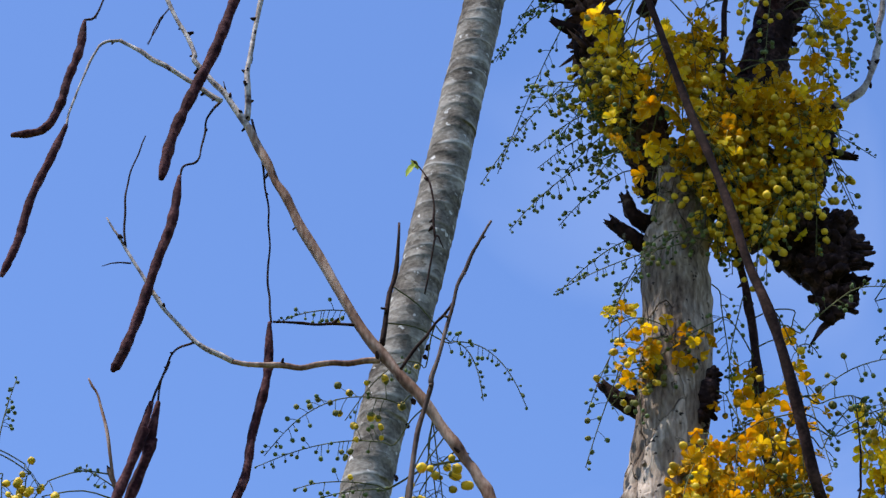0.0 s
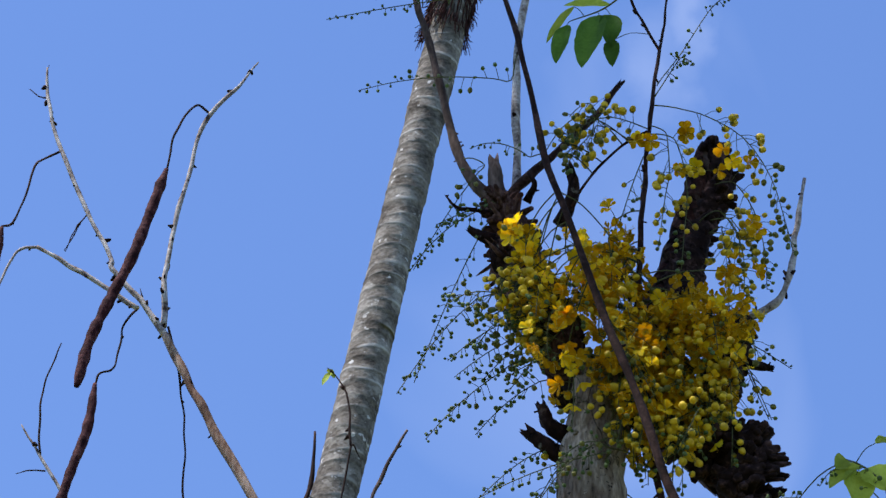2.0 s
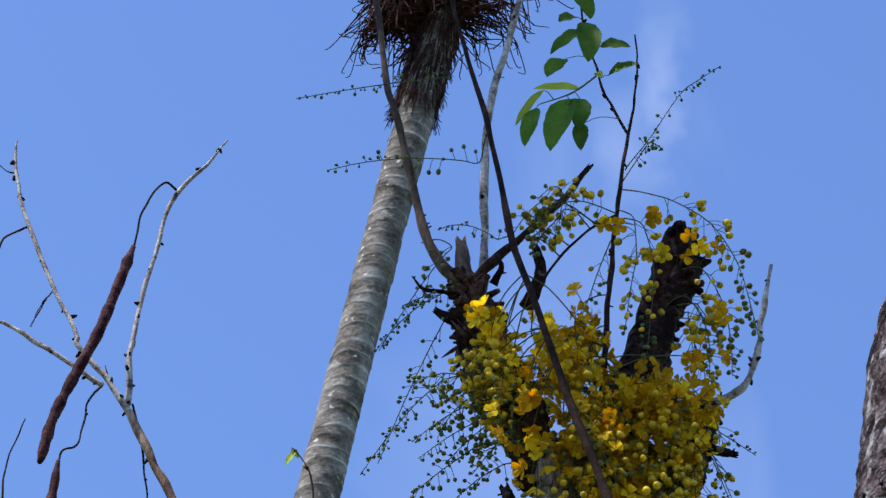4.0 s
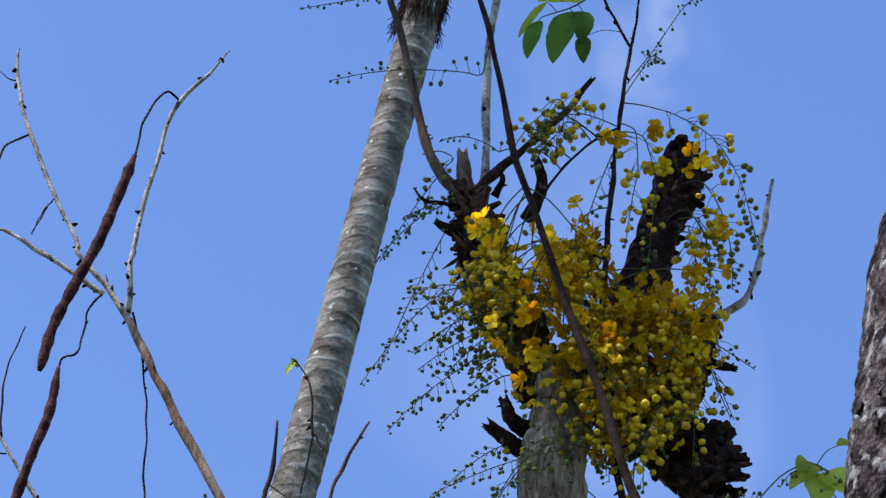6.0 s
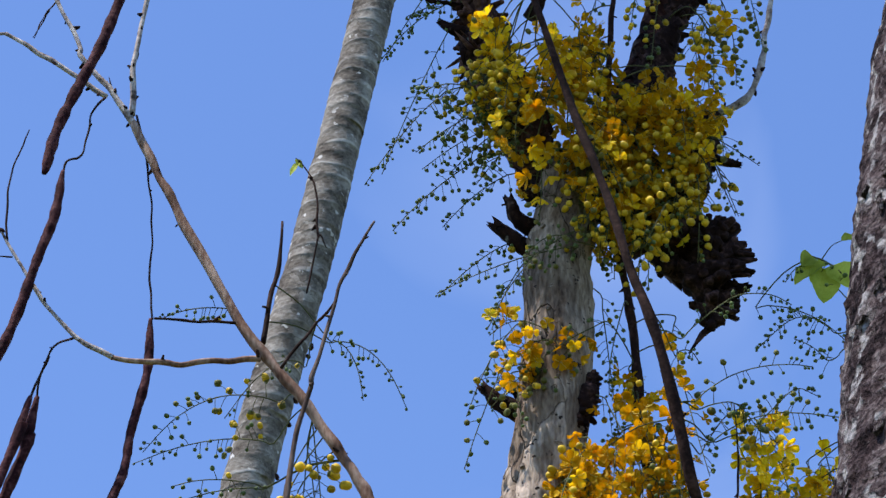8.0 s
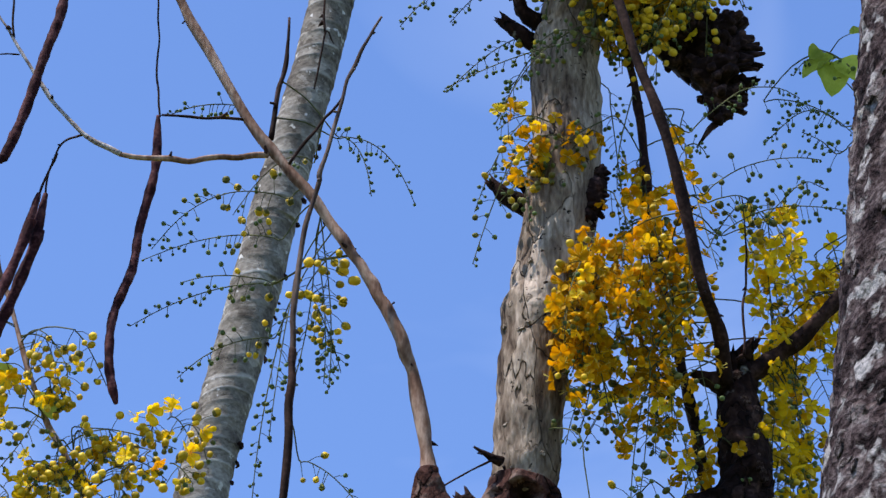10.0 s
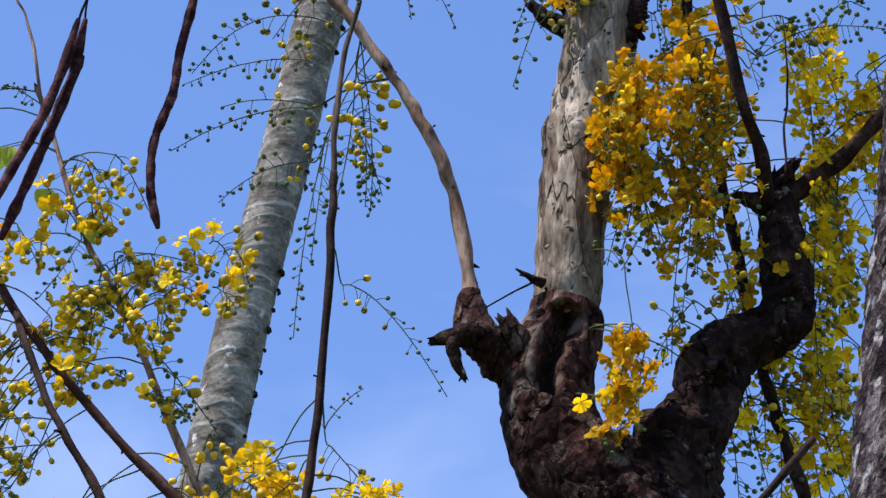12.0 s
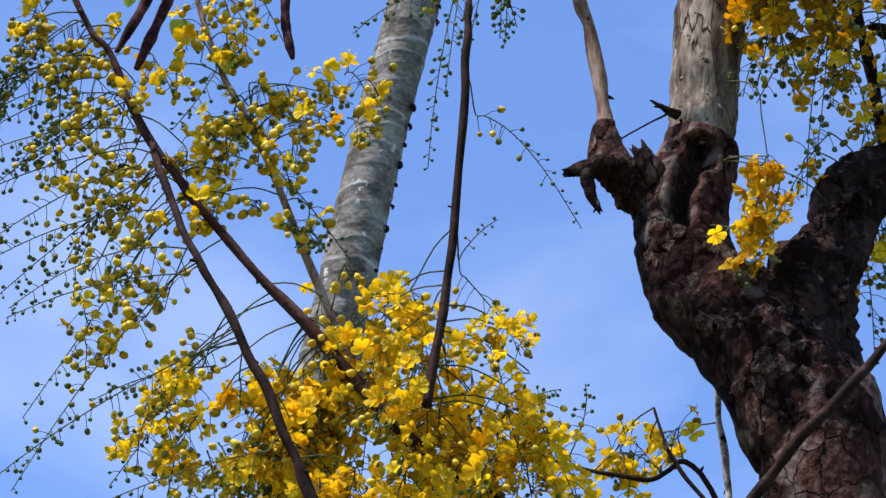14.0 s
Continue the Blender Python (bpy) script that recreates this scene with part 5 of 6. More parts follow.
# spikes from the upright shoot
for b, t, n, a, p in (((-0.040, 5.100, 5.248), (-0.290, 5.100, 5.159), 26, 0.12, 0.0095), ((-0.057, 5.100, 5.174), (-0.303, 5.100, 5.137), 26, 0.09, 0.0065), ((-0.065, 5.100, 5.090), (-0.319, 5.100, 5.008), 26, 0.09, 0.006), ((-0.065, 5.100, 5.090), (-0.238, 5.100, 5.094), 8, 0.04, 0.009), ((-0.067, 5.100, 4.987), (-0.240, 5.100, 4.910), 20, 0.07, 0.007), ((-0.138, 5.100, 5.449), (-0.273, 5.100, 5.429), 18, 0.03, 0.005), ((-0.018, 5.100, 5.323), (-0.160, 5.100, 5.229), 12, 0.1, 0.005), ((-0.014, 5.100, 5.381), (0.137, 5.100, 5.256), 20, 0.09, 0.0045), ((-0.005, 5.100, 5.393), (0.066, 5.100, 5.269), 16, 0.08, 0.004),):
    raceme(tree, b, t, n=n, arch=a, green=0.4, plump=p)
for b, t, n, a, p in (((-0.059, 5.100, 4.759), (0.119, 5.100, 4.556), 18, 0.1, 0.0068), ((-0.075, 5.100, 4.490), (-0.009, 5.100, 4.571), 8, 0.0, 0.0035), ((-0.075, 5.100, 4.490), (0.043, 5.100, 4.336), 12, 0.05, 0.0085),):
    raceme(tree, b, t, n=n, arch=a, green=0.4, plump=p)
for b, t, n, g in (((-0.030, 5.100, 5.208), (-0.008, 5.100, 4.903), 26, 0.75), ((-0.047, 5.100, 5.108), (0.019, 5.100, 4.924), 14, 0.9), ((-0.025, 5.100, 5.164), (-0.061, 5.100, 4.881), 22, 0.4), ((-0.014, 5.100, 5.187), (-0.000, 5.100, 4.892), 24, 0.7), ((-0.059, 5.100, 5.087), (-0.118, 5.100, 4.662), 30, 0.2), ((-0.050, 5.100, 5.142), (-0.093, 5.100, 4.797), 20, 0.3)):
    raceme(tree, b, t, n=n, arch=0.0, green=g, plump=0.01 if g > 0.5 else 0.006)
raceme(tree, (-0.723, 5.100, 5.167), (-0.702, 5.100, 5.314), n=20, arch=0.0, green=0.1, plump=0.005)
raceme(tree, (-0.532, 5.150, 5.129), (-0.599, 5.150, 5.170), n=14, arch=0.02, green=0.1, plump=0.004)
# the bright mass at the lower side
along(tree, bough_red, (0.45, 0.8), 8, (-0.27, 0, -0.17), spread=0.07, n=36, green=0.62, plump=0.0078, arch=0.06)
along(tree, bough_red, (0.7, 0.97), 7, (-0.2, 0, -0.2), spread=0.07, n=30, green=0.6, plump=0.0078, arch=0.04)
along(tree, bough_dark, (0.25, 0.98), 6, (-0.3, 0, -0.17), spread=0.07, n=32, green=0.62, plump=0.0078, arch=0.06)
along(tree, bough_thin, (0.1, 0.55), 5, (0.05, 0, -0.15), n=22, green=0.3, plump=0.006, arch=0.03)
YELLOW = dict(sunlit=0.9, green=1.2, taper=0.3, plump=0.0084, ped=0.036, arch=0.01)
for p in ((-0.560, 5.100, 4.865), (-0.571, 5.100, 4.812), (-0.596, 5.100, 4.918), (-0.683, 5.100, 4.902), (-0.736, 5.100, 4.944), (-0.779, 5.100, 4.928), (-0.437, 5.100, 4.914), (-0.408, 5.100, 4.957), (-0.480, 5.100, 4.761), (-0.447, 5.100, 4.724), (-0.400, 5.100, 4.756), (-0.344, 5.100, 4.808), (-0.376, 5.100, 4.715), (-0.356, 5.100, 4.684), (-0.420, 5.100, 4.637), (-0.287, 5.100, 4.835), (-0.272, 5.100, 4.783), (-0.254, 5.100, 4.746)):
    cluster(tree, p, (0.012, 0.03, 0.006), 1, (0.0, 0, -0.055), spread=0.026, n=16, open_to=0.34, **YELLOW)
for p in ((-0.446, 5.100, 4.612), (-0.595, 5.100, 4.606), (-0.565, 5.100, 4.621), (-0.652, 5.100, 4.723), (-0.605, 5.100, 4.718), (-0.535, 5.100, 4.561), (-0.479, 5.100, 4.566), (-0.371, 5.100, 4.587), (-0.302, 5.100, 4.588), (-0.552, 5.100, 4.397), (-0.508, 5.100, 4.456), (-0.657, 5.100, 4.358), (-0.490, 5.100, 4.344), (-0.702, 5.100, 4.707), (-0.620, 5.100, 4.530), (-0.562, 5.100, 4.486), (-0.335, 5.100, 4.537), (-0.684, 5.100, 4.646)):
    cluster(tree, p, (0.015, 0.03, 0.006), 1, (-0.02, 0, -0.045), spread=0.027, n=9, open_to=0.15, **{**YELLOW, "plump": 0.0098})
for p in ((-0.500, 5.100, 4.913), (-0.514, 5.100, 4.839), (-0.405, 5.100, 4.782), (-0.358, 5.100, 4.824), (-0.478, 5.100, 4.724), (-0.434, 5.100, 4.735), (-0.499, 5.100, 4.703), (-0.609, 5.100, 4.476), (-0.636, 5.100, 4.426), (-0.586, 5.100, 4.382), (-0.453, 5.100, 4.658), (-0.454, 5.100, 4.581)):
    cluster(tree, p, (0.01, 0.02, 0.004), 1, (0.01, 0, -0.055), spread=0.02, n=11, open_to=0.65, **YELLOW)
for b, t in (((-0.422, 5.130, 4.832), (-0.238, 5.130, 4.797)), ((-0.375, 5.120, 4.769), (-0.250, 5.120, 4.733)), ((-0.408, 5.130, 4.697), (-0.545, 5.120, 4.638))):
    raceme(tree, b, t, n=16, arch=0.05, green=0.9, plump=0.008, taper=0.4)
for b, t in (((-0.472, 5.100, 4.501), (-0.724, 5.100, 4.102)), ((-0.515, 5.100, 4.586), (-0.716, 5.100, 4.223)), ((-0.418, 5.100, 4.359), (-0.536, 5.100, 4.178)), ((-0.390, 5.100, 4.311), (-0.616, 5.100, 4.252)), ((-0.577, 5.100, 4.760), (-0.780, 5.100, 4.635)), ((-0.587, 5.100, 4.786), (-0.805, 5.100, 4.727)), ((-0.519, 5.100, 4.662), (-0.765, 5.100, 4.435)), ((-0.683, 5.100, 4.896), (-0.683, 5.100, 4.625)), ((-0.565, 5.100, 4.708), (-0.648, 5.100, 4.485))):
    raceme(tree, b, t, n=30, arch=0.05, green=0.65, plump=0.008, taper=0.7)
for p in ((-0.246, 5.100, 4.468), (-0.207, 5.100, 4.434), (-0.283, 5.100, 4.414), (-0.172, 5.100, 4.410), (-0.142, 5.100, 4.439), (-0.315, 5.100, 4.326), (-0.349, 5.100, 4.336), (-0.389, 5.100, 4.283), (-0.481, 5.100, 4.258), (-0.441, 5.100, 4.206), (-0.231, 5.100, 4.400), (-0.265, 5.100, 4.370), (-0.554, 5.100, 4.196), (-0.051, 5.100, 4.324), (-0.112, 5.100, 4.401)):
    cluster(tree, p, (0.02, 0.04, 0.006), 1, (0.01, 0, -0.05), spread=0.025, n=9, open_to=0.3, **YELLOW)
for p in ((-0.710, 5.100, 5.113), (-0.664, 5.100, 5.147), (-0.641, 5.100, 5.080), (-0.708, 5.100, 5.053), (-0.660, 5.100, 5.009), (-0.691, 5.100, 5.152), (-0.639, 5.100, 5.124), (-0.633, 5.100, 4.848), (-0.611, 5.100, 4.785)):
    cluster(tree, p, (0.015, 0.03, 0.005), 1, (0.0, 0, -0.045), spread=0.022, n=8, open_to=0.1, **YELLOW)
cluster(tree, (-0.458, 5.100, 4.993), (0.05, 0.03, 0.02), 4, (0.0, 0, -0.09), **{**FULL, "n": 11, "open_to": 0.15})
cluster(tree, (-0.351, 5.130, 4.247), (0.1, 0.06, 0.06), 7, (-0.1, 0, -0.16), n=22, open_to=0.5, green=0.8, sunlit=0.9)
cluster(tree, (-0.202, 5.130, 4.305), (0.12, 0.06, 0.05), 12, (-0.02, 0, -0.2), n=27, open_to=0.8, green=0.9, sunlit=0.9)
cluster(tree, (-0.025, 5.050, 4.250), (0.1, 0.06, 0.04), 12, (0.03, 0, -0.2), n=26, open_to=0.85, green=0.9, sunlit=0.9)
cluster(tree, (-0.157, 5.060, 4.137), (0.22, 0.06, 0.03), 13, (0.0, 0, -0.14), n=24, open_to=0.85, green=0.9, sunlit=0.9)
cluster(tree, (-0.434, 5.130, 4.182), (0.07, 0.05, 0.02), 6, (0.0, 0, -0.12), n=18, open_to=0.6, green=0.9, sunlit=0.9, plump=0.0084)
cluster(tree, (-0.311, 5.130, 4.258), (0.06, 0.05, 0.03), 6, (0.0, 0, -0.16), n=20, open_to=0.75, green=0.9, sunlit=0.9)
cluster(tree, (-0.248, 5.140, 4.343), (0.06, 0.05, 0.04), 6, (0.0, 0, -0.2), n=20, open_to=0.75, green=0.9, sunlit=0.9)
cluster(tree, (0.247, 5.180, 4.224), (0.1, 0.05, 0.015), 6, (0.02, 0, -0.09), n=13, open_to=0.8, green=0.8, sunlit=0.9)
for b, t in (((-0.025, 5.100, 4.200), (0.084, 5.100, 4.277)), ((0.093, 5.100, 4.155), (0.123, 5.100, 4.287)), ((0.009, 5.100, 4.210), (-0.026, 5.100, 4.353))):
    raceme(tree, b, t, n=16, arch=0.03, green=0.4, plump=0.007)

# fuller rows of flowers
cluster(tree, (0.607, 5.030, 5.818), (0.015, 0.04, 0.018), 3, (0.0, -0.01, -0.1), n=16, open_to=0.8, green=0.95, plump=0.0084, taper=0.4)
cluster(tree, (0.604, 5.030, 5.755), (0.040, 0.04, 0.024), 3, (0.0, -0.01, -0.1), n=16, open_to=0.8, green=0.95, plump=0.0084, taper=0.4)
cluster(tree, (0.539, 5.030, 5.699), (0.050, 0.04, 0.030), 3, (0.0, -0.01, -0.1), n=16, open_to=0.8, green=0.95, plump=0.0084, taper=0.4)
cluster(tree, (0.481, 5.030, 5.792), (0.050, 0.04, 0.030), 3, (0.0, -0.01, -0.1), n=16, open_to=0.8, green=0.95, plump=0.0084, taper=0.4)
cluster(tree, (0.584, 5.030, 5.657), (0.030, 0.04, 0.018), 3, (0.0, -0.01, -0.07), **{**FULL, "n": 12})
cluster(tree, (0.563, 5.030, 5.608), (0.020, 0.04, 0.012), 3, (0.0, -0.01, -0.07), **{**FULL, "n": 12})
cluster(tree, (-0.411, 5.030, 4.272), (0.060, 0.04, 0.036), 2, (0.0, 0, -0.09), n=14, open_to=0.8, sunlit=0.97, green=1.0, plump=0.0086, taper=0.3, face_y=-0.8)
cluster(tree, (-0.295, 5.110, 4.296), (0.060, 0.04, 0.036), 2, (0.0, 0, -0.09), n=14, open_to=0.8, sunlit=0.97, green=1.0, plump=0.0086, taper=0.3, face_y=-0.8)
cluster(tree, (-0.212, 5.030, 4.348), (0.050, 0.04, 0.030), 2, (0.0, 0, -0.09), n=14, open_to=0.8, sunlit=0.97, green=1.0, plump=0.0086, taper=0.3, face_y=-0.8)
cluster(tree, (-0.129, 5.030, 4.387), (0.050, 0.04, 0.030), 2, (0.0, 0, -0.09), n=14, open_to=0.8, sunlit=0.97, green=1.0, plump=0.0086, taper=0.3, face_y=-0.8)
cluster(tree, (-0.053, 5.030, 4.320), (0.060, 0.04, 0.036), 3, (0.0, 0, -0.09), n=14, open_to=0.8, sunlit=0.97, green=1.0, plump=0.0086, taper=0.3, face_y=-0.8)
cluster(tree, (-0.227, 5.110, 4.245), (0.060, 0.04, 0.036), 2, (0.0, 0, -0.09), n=14, open_to=0.8, sunlit=0.97, green=1.0, plump=0.0086, taper=0.3, face_y=-0.8)
cluster(tree, (-0.500, 5.030, 4.225), (0.050, 0.04, 0.030), 2, (0.0, 0, -0.09), n=14, open_to=0.8, sunlit=0.97, green=1.0, plump=0.0086, taper=0.3, face_y=-0.8)
cluster(tree, (-0.111, 5.030, 4.245), (0.060, 0.04, 0.036), 3, (0.0, 0, -0.09), n=14, open_to=0.8, sunlit=0.97, green=1.0, plump=0.0086, taper=0.3, face_y=-0.8)
cluster(tree, (0.022, 5.030, 4.283), (0.060, 0.04, 0.036), 3, (0.0, 0, -0.09), n=14, open_to=0.8, sunlit=0.97, green=1.0, plump=0.0086, taper=0.3, face_y=-0.8)
cluster(tree, (0.626, 5.040, 5.864), (0.018, 0.03, 0.02), 3, (0.0, -0.01, -0.09), n=12, open_to=0.85, green=0.95, plump=0.0084, taper=0.4, sunlit=0.05)
cluster(tree, (0.624, 5.040, 5.776), (0.018, 0.03, 0.02), 3, (0.0, -0.01, -0.09), n=12, open_to=0.85, green=0.95, plump=0.0084, taper=0.4, sunlit=0.05)
cluster(tree, (0.602, 5.040, 5.708), (0.018, 0.03, 0.02), 3, (0.0, -0.01, -0.09), n=12, open_to=0.85, green=0.95, plump=0.0084, taper=0.4, sunlit=0.05)
cluster(tree, (0.558, 5.040, 5.877), (0.018, 0.03, 0.02), 3, (0.0, -0.01, -0.09), n=12, open_to=0.85, green=0.95, plump=0.0084, taper=0.4, sunlit=0.05)
cluster(tree, (0.443, 5.040, 5.927), (0.018, 0.03, 0.02), 3, (0.0, -0.01, -0.09), n=12, open_to=0.85, green=0.95, plump=0.0084, taper=0.4, sunlit=0.05)
cluster(tree, (0.490, 5.060, 5.678), (0.03, 0.04, 0.03), 3, (0.0, 0, -0.09), n=13, open_to=0.35, green=0.9, plump=0.0084, taper=0.4, sunlit=0.05)
cluster(tree, (0.527, 5.060, 5.624), (0.03, 0.04, 0.03), 3, (0.0, 0, -0.09), n=13, open_to=0.35, green=0.9, plump=0.0084, taper=0.4, sunlit=0.05)
cluster(tree, (0.564, 5.060, 5.612), (0.03, 0.04, 0.03), 3, (0.0, 0, -0.09), n=13, open_to=0.35, green=0.9, plump=0.0084, taper=0.4, sunlit=0.05)
cluster(tree, (0.754, 5.200, 5.129), (0.03, 0.04, 0.03), 3, (0.0, 0, -0.13), n=17, open_to=0.6, green=0.9, plump=0.0084, taper=0.4, sunlit=0.85)
cluster(tree, (0.753, 5.200, 5.030), (0.03, 0.04, 0.03), 3, (0.0, 0, -0.13), n=17, open_to=0.6, green=0.9, plump=0.0084, taper=0.4, sunlit=0.85)
cluster(tree, (0.728, 5.200, 4.932), (0.03, 0.04, 0.03), 3, (0.0, 0, -0.13), n=17, open_to=0.6, green=0.9, plump=0.0084, taper=0.4, sunlit=0.85)
cluster(tree, (0.728, 5.200, 4.836), (0.03, 0.04, 0.03), 3, (0.0, 0, -0.13), n=17, open_to=0.6, green=0.9, plump=0.0084, taper=0.4, sunlit=0.85)
cluster(tree, (0.660, 5.200, 4.699), (0.03, 0.04, 0.03), 3, (0.0, 0, -0.13), n=17, open_to=0.6, green=0.9, plump=0.0084, taper=0.4, sunlit=0.85)
cluster(tree, (0.701, 5.200, 4.648), (0.03, 0.04, 0.03), 3, (0.0, 0, -0.13), n=17, open_to=0.6, green=0.9, plump=0.0084, taper=0.4, sunlit=0.85)
cluster(tree, (0.754, 5.200, 4.710), (0.03, 0.04, 0.03), 3, (0.0, 0, -0.13), n=17, open_to=0.6, green=0.9, plump=0.0084, taper=0.4, sunlit=0.85)
cluster(tree, (0.527, 5.050, 5.082), (0.03, 0.04, 0.03), 2, (0.0, 0, -0.12), n=14, open_to=0.7, green=0.8, plump=0.0082, sunlit=0.1)
cluster(tree, (0.543, 5.050, 4.941), (0.03, 0.04, 0.03), 2, (0.0, 0, -0.12), n=14, open_to=0.7, green=0.8, plump=0.0082, sunlit=0.1)
cluster(tree, (0.504, 5.050, 4.867), (0.03, 0.04, 0.03), 2, (0.0, 0, -0.12), n=14, open_to=0.7, green=0.8, plump=0.0082, sunlit=0.1)
cluster(tree, (-0.399, 5.080, 4.763), (0.03, 0.04, 0.03), 2, (0.0, 0, -0.06), **{**FULL, "n": 10, "open_to": 0.25, "sunlit": 0.95})
cluster(tree, (-0.293, 5.080, 4.722), (0.03, 0.04, 0.03), 2, (0.0, 0, -0.06), **{**FULL, "n": 10, "open_to": 0.25, "sunlit": 0.95})
cluster(tree, (-0.242, 5.080, 4.804), (0.03, 0.04, 0.03), 2, (0.0, 0, -0.06), **{**FULL, "n": 10, "open_to": 0.25, "sunlit": 0.95})

# leaves
for b, t, w in (((0.442, 5.040, 6.583), (0.392, 5.000, 6.409), 0.06), ((0.380, 5.040, 6.556), (0.350, 5.020, 6.437), 0.038), ((0.463, 5.040, 6.584), (0.456, 5.020, 6.483), 0.048), ((0.463, 5.040, 6.517), (0.458, 5.020, 6.431), 0.034), ((0.437, 5.040, 6.688), (0.396, 5.040, 6.639), 0.045), ((0.484, 5.040, 6.788), (0.481, 5.010, 6.652), 0.055), ((0.475, 5.040, 6.765), (0.397, 5.040, 6.703), 0.045), ((0.506, 5.040, 6.723), (0.571, 5.020, 6.715), 0.04), ((0.519, 5.040, 6.647), (0.581, 5.020, 6.676), 0.042), ((0.464, 5.040, 6.610), (0.361, 5.050, 6.631), 0.024), ((0.395, 5.040, 6.605), (0.329, 5.040, 6.508), 0.022), ((0.492, 5.040, 6.651), (0.510, 5.040, 6.641), 0.026),):
    t = tuple(Vector(b).lerp(Vector(t), 0.9 if b[2] < 6.2 else 0.84))
    leaf(tree, b, t, w * (1.15 if b[2] < 6.2 else 0.9), LEAF if b[2] > 6.2 and w > 0.03 else SUNLIT_LEAF)
for b, t, w in (((0.461, 5.040, 6.803), (0.423, 5.040, 6.792), 0.035), ((0.463, 5.040, 6.874), (0.498, 5.040, 6.796), 0.045), ((0.842, 5.050, 5.535), (0.776, 5.040, 5.485), 0.042), ((0.832, 5.050, 5.523), (0.832, 5.040, 5.442), 0.05), ((0.854, 5.050, 5.530), (0.884, 5.040, 5.475), 0.05), ((0.870, 5.050, 5.582), (0.902, 5.040, 5.583), 0.026), ((0.819, 5.050, 5.547), (0.796, 5.040, 5.521), 0.03), ((-0.588, 5.100, 5.016), (-0.602, 5.100, 4.956), 0.03), ((-0.574, 5.100, 5.016), (-0.573, 5.100, 4.965), 0.026), ((-0.511, 5.100, 4.935), (-0.515, 5.100, 4.887), 0.034), ((-0.454, 5.130, 4.901), (-0.434, 5.130, 4.849), 0.032), ((-0.047, 5.000, 5.689), (-0.065, 5.000, 5.662), 0.012),):
    t = tuple(Vector(b).lerp(Vector(t), 0.9 if b[2] < 6.2 else 0.84))
    leaf(tree, b, t, w * (1.15 if b[2] < 6.2 else 0.9), LEAF if b[2] > 6.2 and w > 0.03 else SUNLIT_LEAF)
for b, t, w in (((-0.054, 5.000, 5.696), (-0.040, 5.000, 5.677), 0.01),):
    t = tuple(Vector(b).lerp(Vector(t), 0.9 if b[2] < 6.2 else 0.84))
    leaf(tree, b, t, w * (1.15 if b[2] < 6.2 else 0.9), LEAF if b[2] > 6.2 and w > 0.03 else SUNLIT_LEAF)

flakes(dead, PALE_PLATE, 60, 0.0065, 0.1, 3, name="bark_flake", span=(0.0, 0.85))
flakes(bole, DARK_PLATE, 60, 0.018, 0.03, 4, span=(0.55, 1.0))
flakes(fork_left, DARK_PLATE, 34, 0.014, 0.03, 5, span=(0.0, 0.55))
flakes(fork_right, DARK_PLATE, 24, 0.011, 0.04, 6)

# ---- palm ----
STEM = [Vector(p) for p in ((-1.12, 8.0, 0.0), (-0.94, 8.0, 2.0), (-0.67, 8.0, 4.3), (-0.378, 8.0, 6.1), (-0.297, 8.0, 6.57), (-0.228, 8.0, 6.91), (-0.165, 8.0, 7.25), (-0.106, 8.0, 7.54), (-0.052, 8.0, 7.8), (0.008, 8.0, 8.13), (0.082, 8.0, 8.55), (0.204, 8.0, 9.215), (0.301, 8.0, 9.7), (0.37, 8.0, 10.1))]
palm_high = Vector((0.318, 8.0, 9.82))
lean = Vector((0.2, 0, 1))
palm = root_of("palm", STEM[0], "tall slender palm with a ringed grey trunk", "palm")


def ringed_trunk(points, radii, gap):
    """A palm trunk along points, with raised pale leaf scars about gap apart."""
    rng = random.Random(4)
    course = spline([(*p, r) for p, r in zip(points, radii)], 12)
    run = np.concatenate([[0], np.cumsum(np.linalg.norm(np.diff(course[:, :3], axis=0), axis=1))])
    z, rows = 0.0, []
    while z < run[-1]:
        step = gap * rng.uniform(0.65, 1.3)
        tilt, mark = rng.uniform(-0.3, 0.3), rng.uniform(0.05, 0.85)
        for u, k, pale in ((0.0, 0.99, 0.0), (0.08, 1.012, mark), (0.16, 1.008, mark * 0.6), (0.26, 0.998, 0.0), (0.7, 0.99, 0.0)):
            rows.append((z + u * step, k, tilt, pale))
        z += step
    verts, faces, sides = [], [], 40
    for h, k, tilt, pale in rows:
        c = Vector([float(np.interp(h, run, course[:, i])) for i in range(3)])
        r = float(np.interp(h, run, course[:, 3])) * k
        for s in range(sides):
            a = 2 * math.pi * s / sides
            q = c + Vector((math.cos(a), math.sin(a), 0)) * r
            w = 1 + 0.04 * noise.noise(q * 8) + 0.02 * noise.noise(q * 26)
            verts.append(c + Vector((math.cos(a) * r * w, math.sin(a) * r * w, tilt * r * math.cos(a + 0.6) * 0.4 + 0.012 * noise.noise(q * 14))))
    for i in range(len(rows) - 1):
        for s in range(sides):
            m = (s + 1) % sides
            faces.append((i * sides + s, i * sides + m, (i + 1) * sides + m, (i + 1) * sides + s))
    faces.append(tuple(range(sides))[::-1])
    faces.append(tuple((len(rows) - 1) * sides + s for s in range(sides)))
    me = mesh_of("trunk", verts, faces, [PALM_BARK])
    scar = me.attributes.new("scar", "FLOAT", "POINT")
    scar.data.foreach_set("value", [pale for h, k, tilt, pale in rows for _ in range(sides)])
    return me


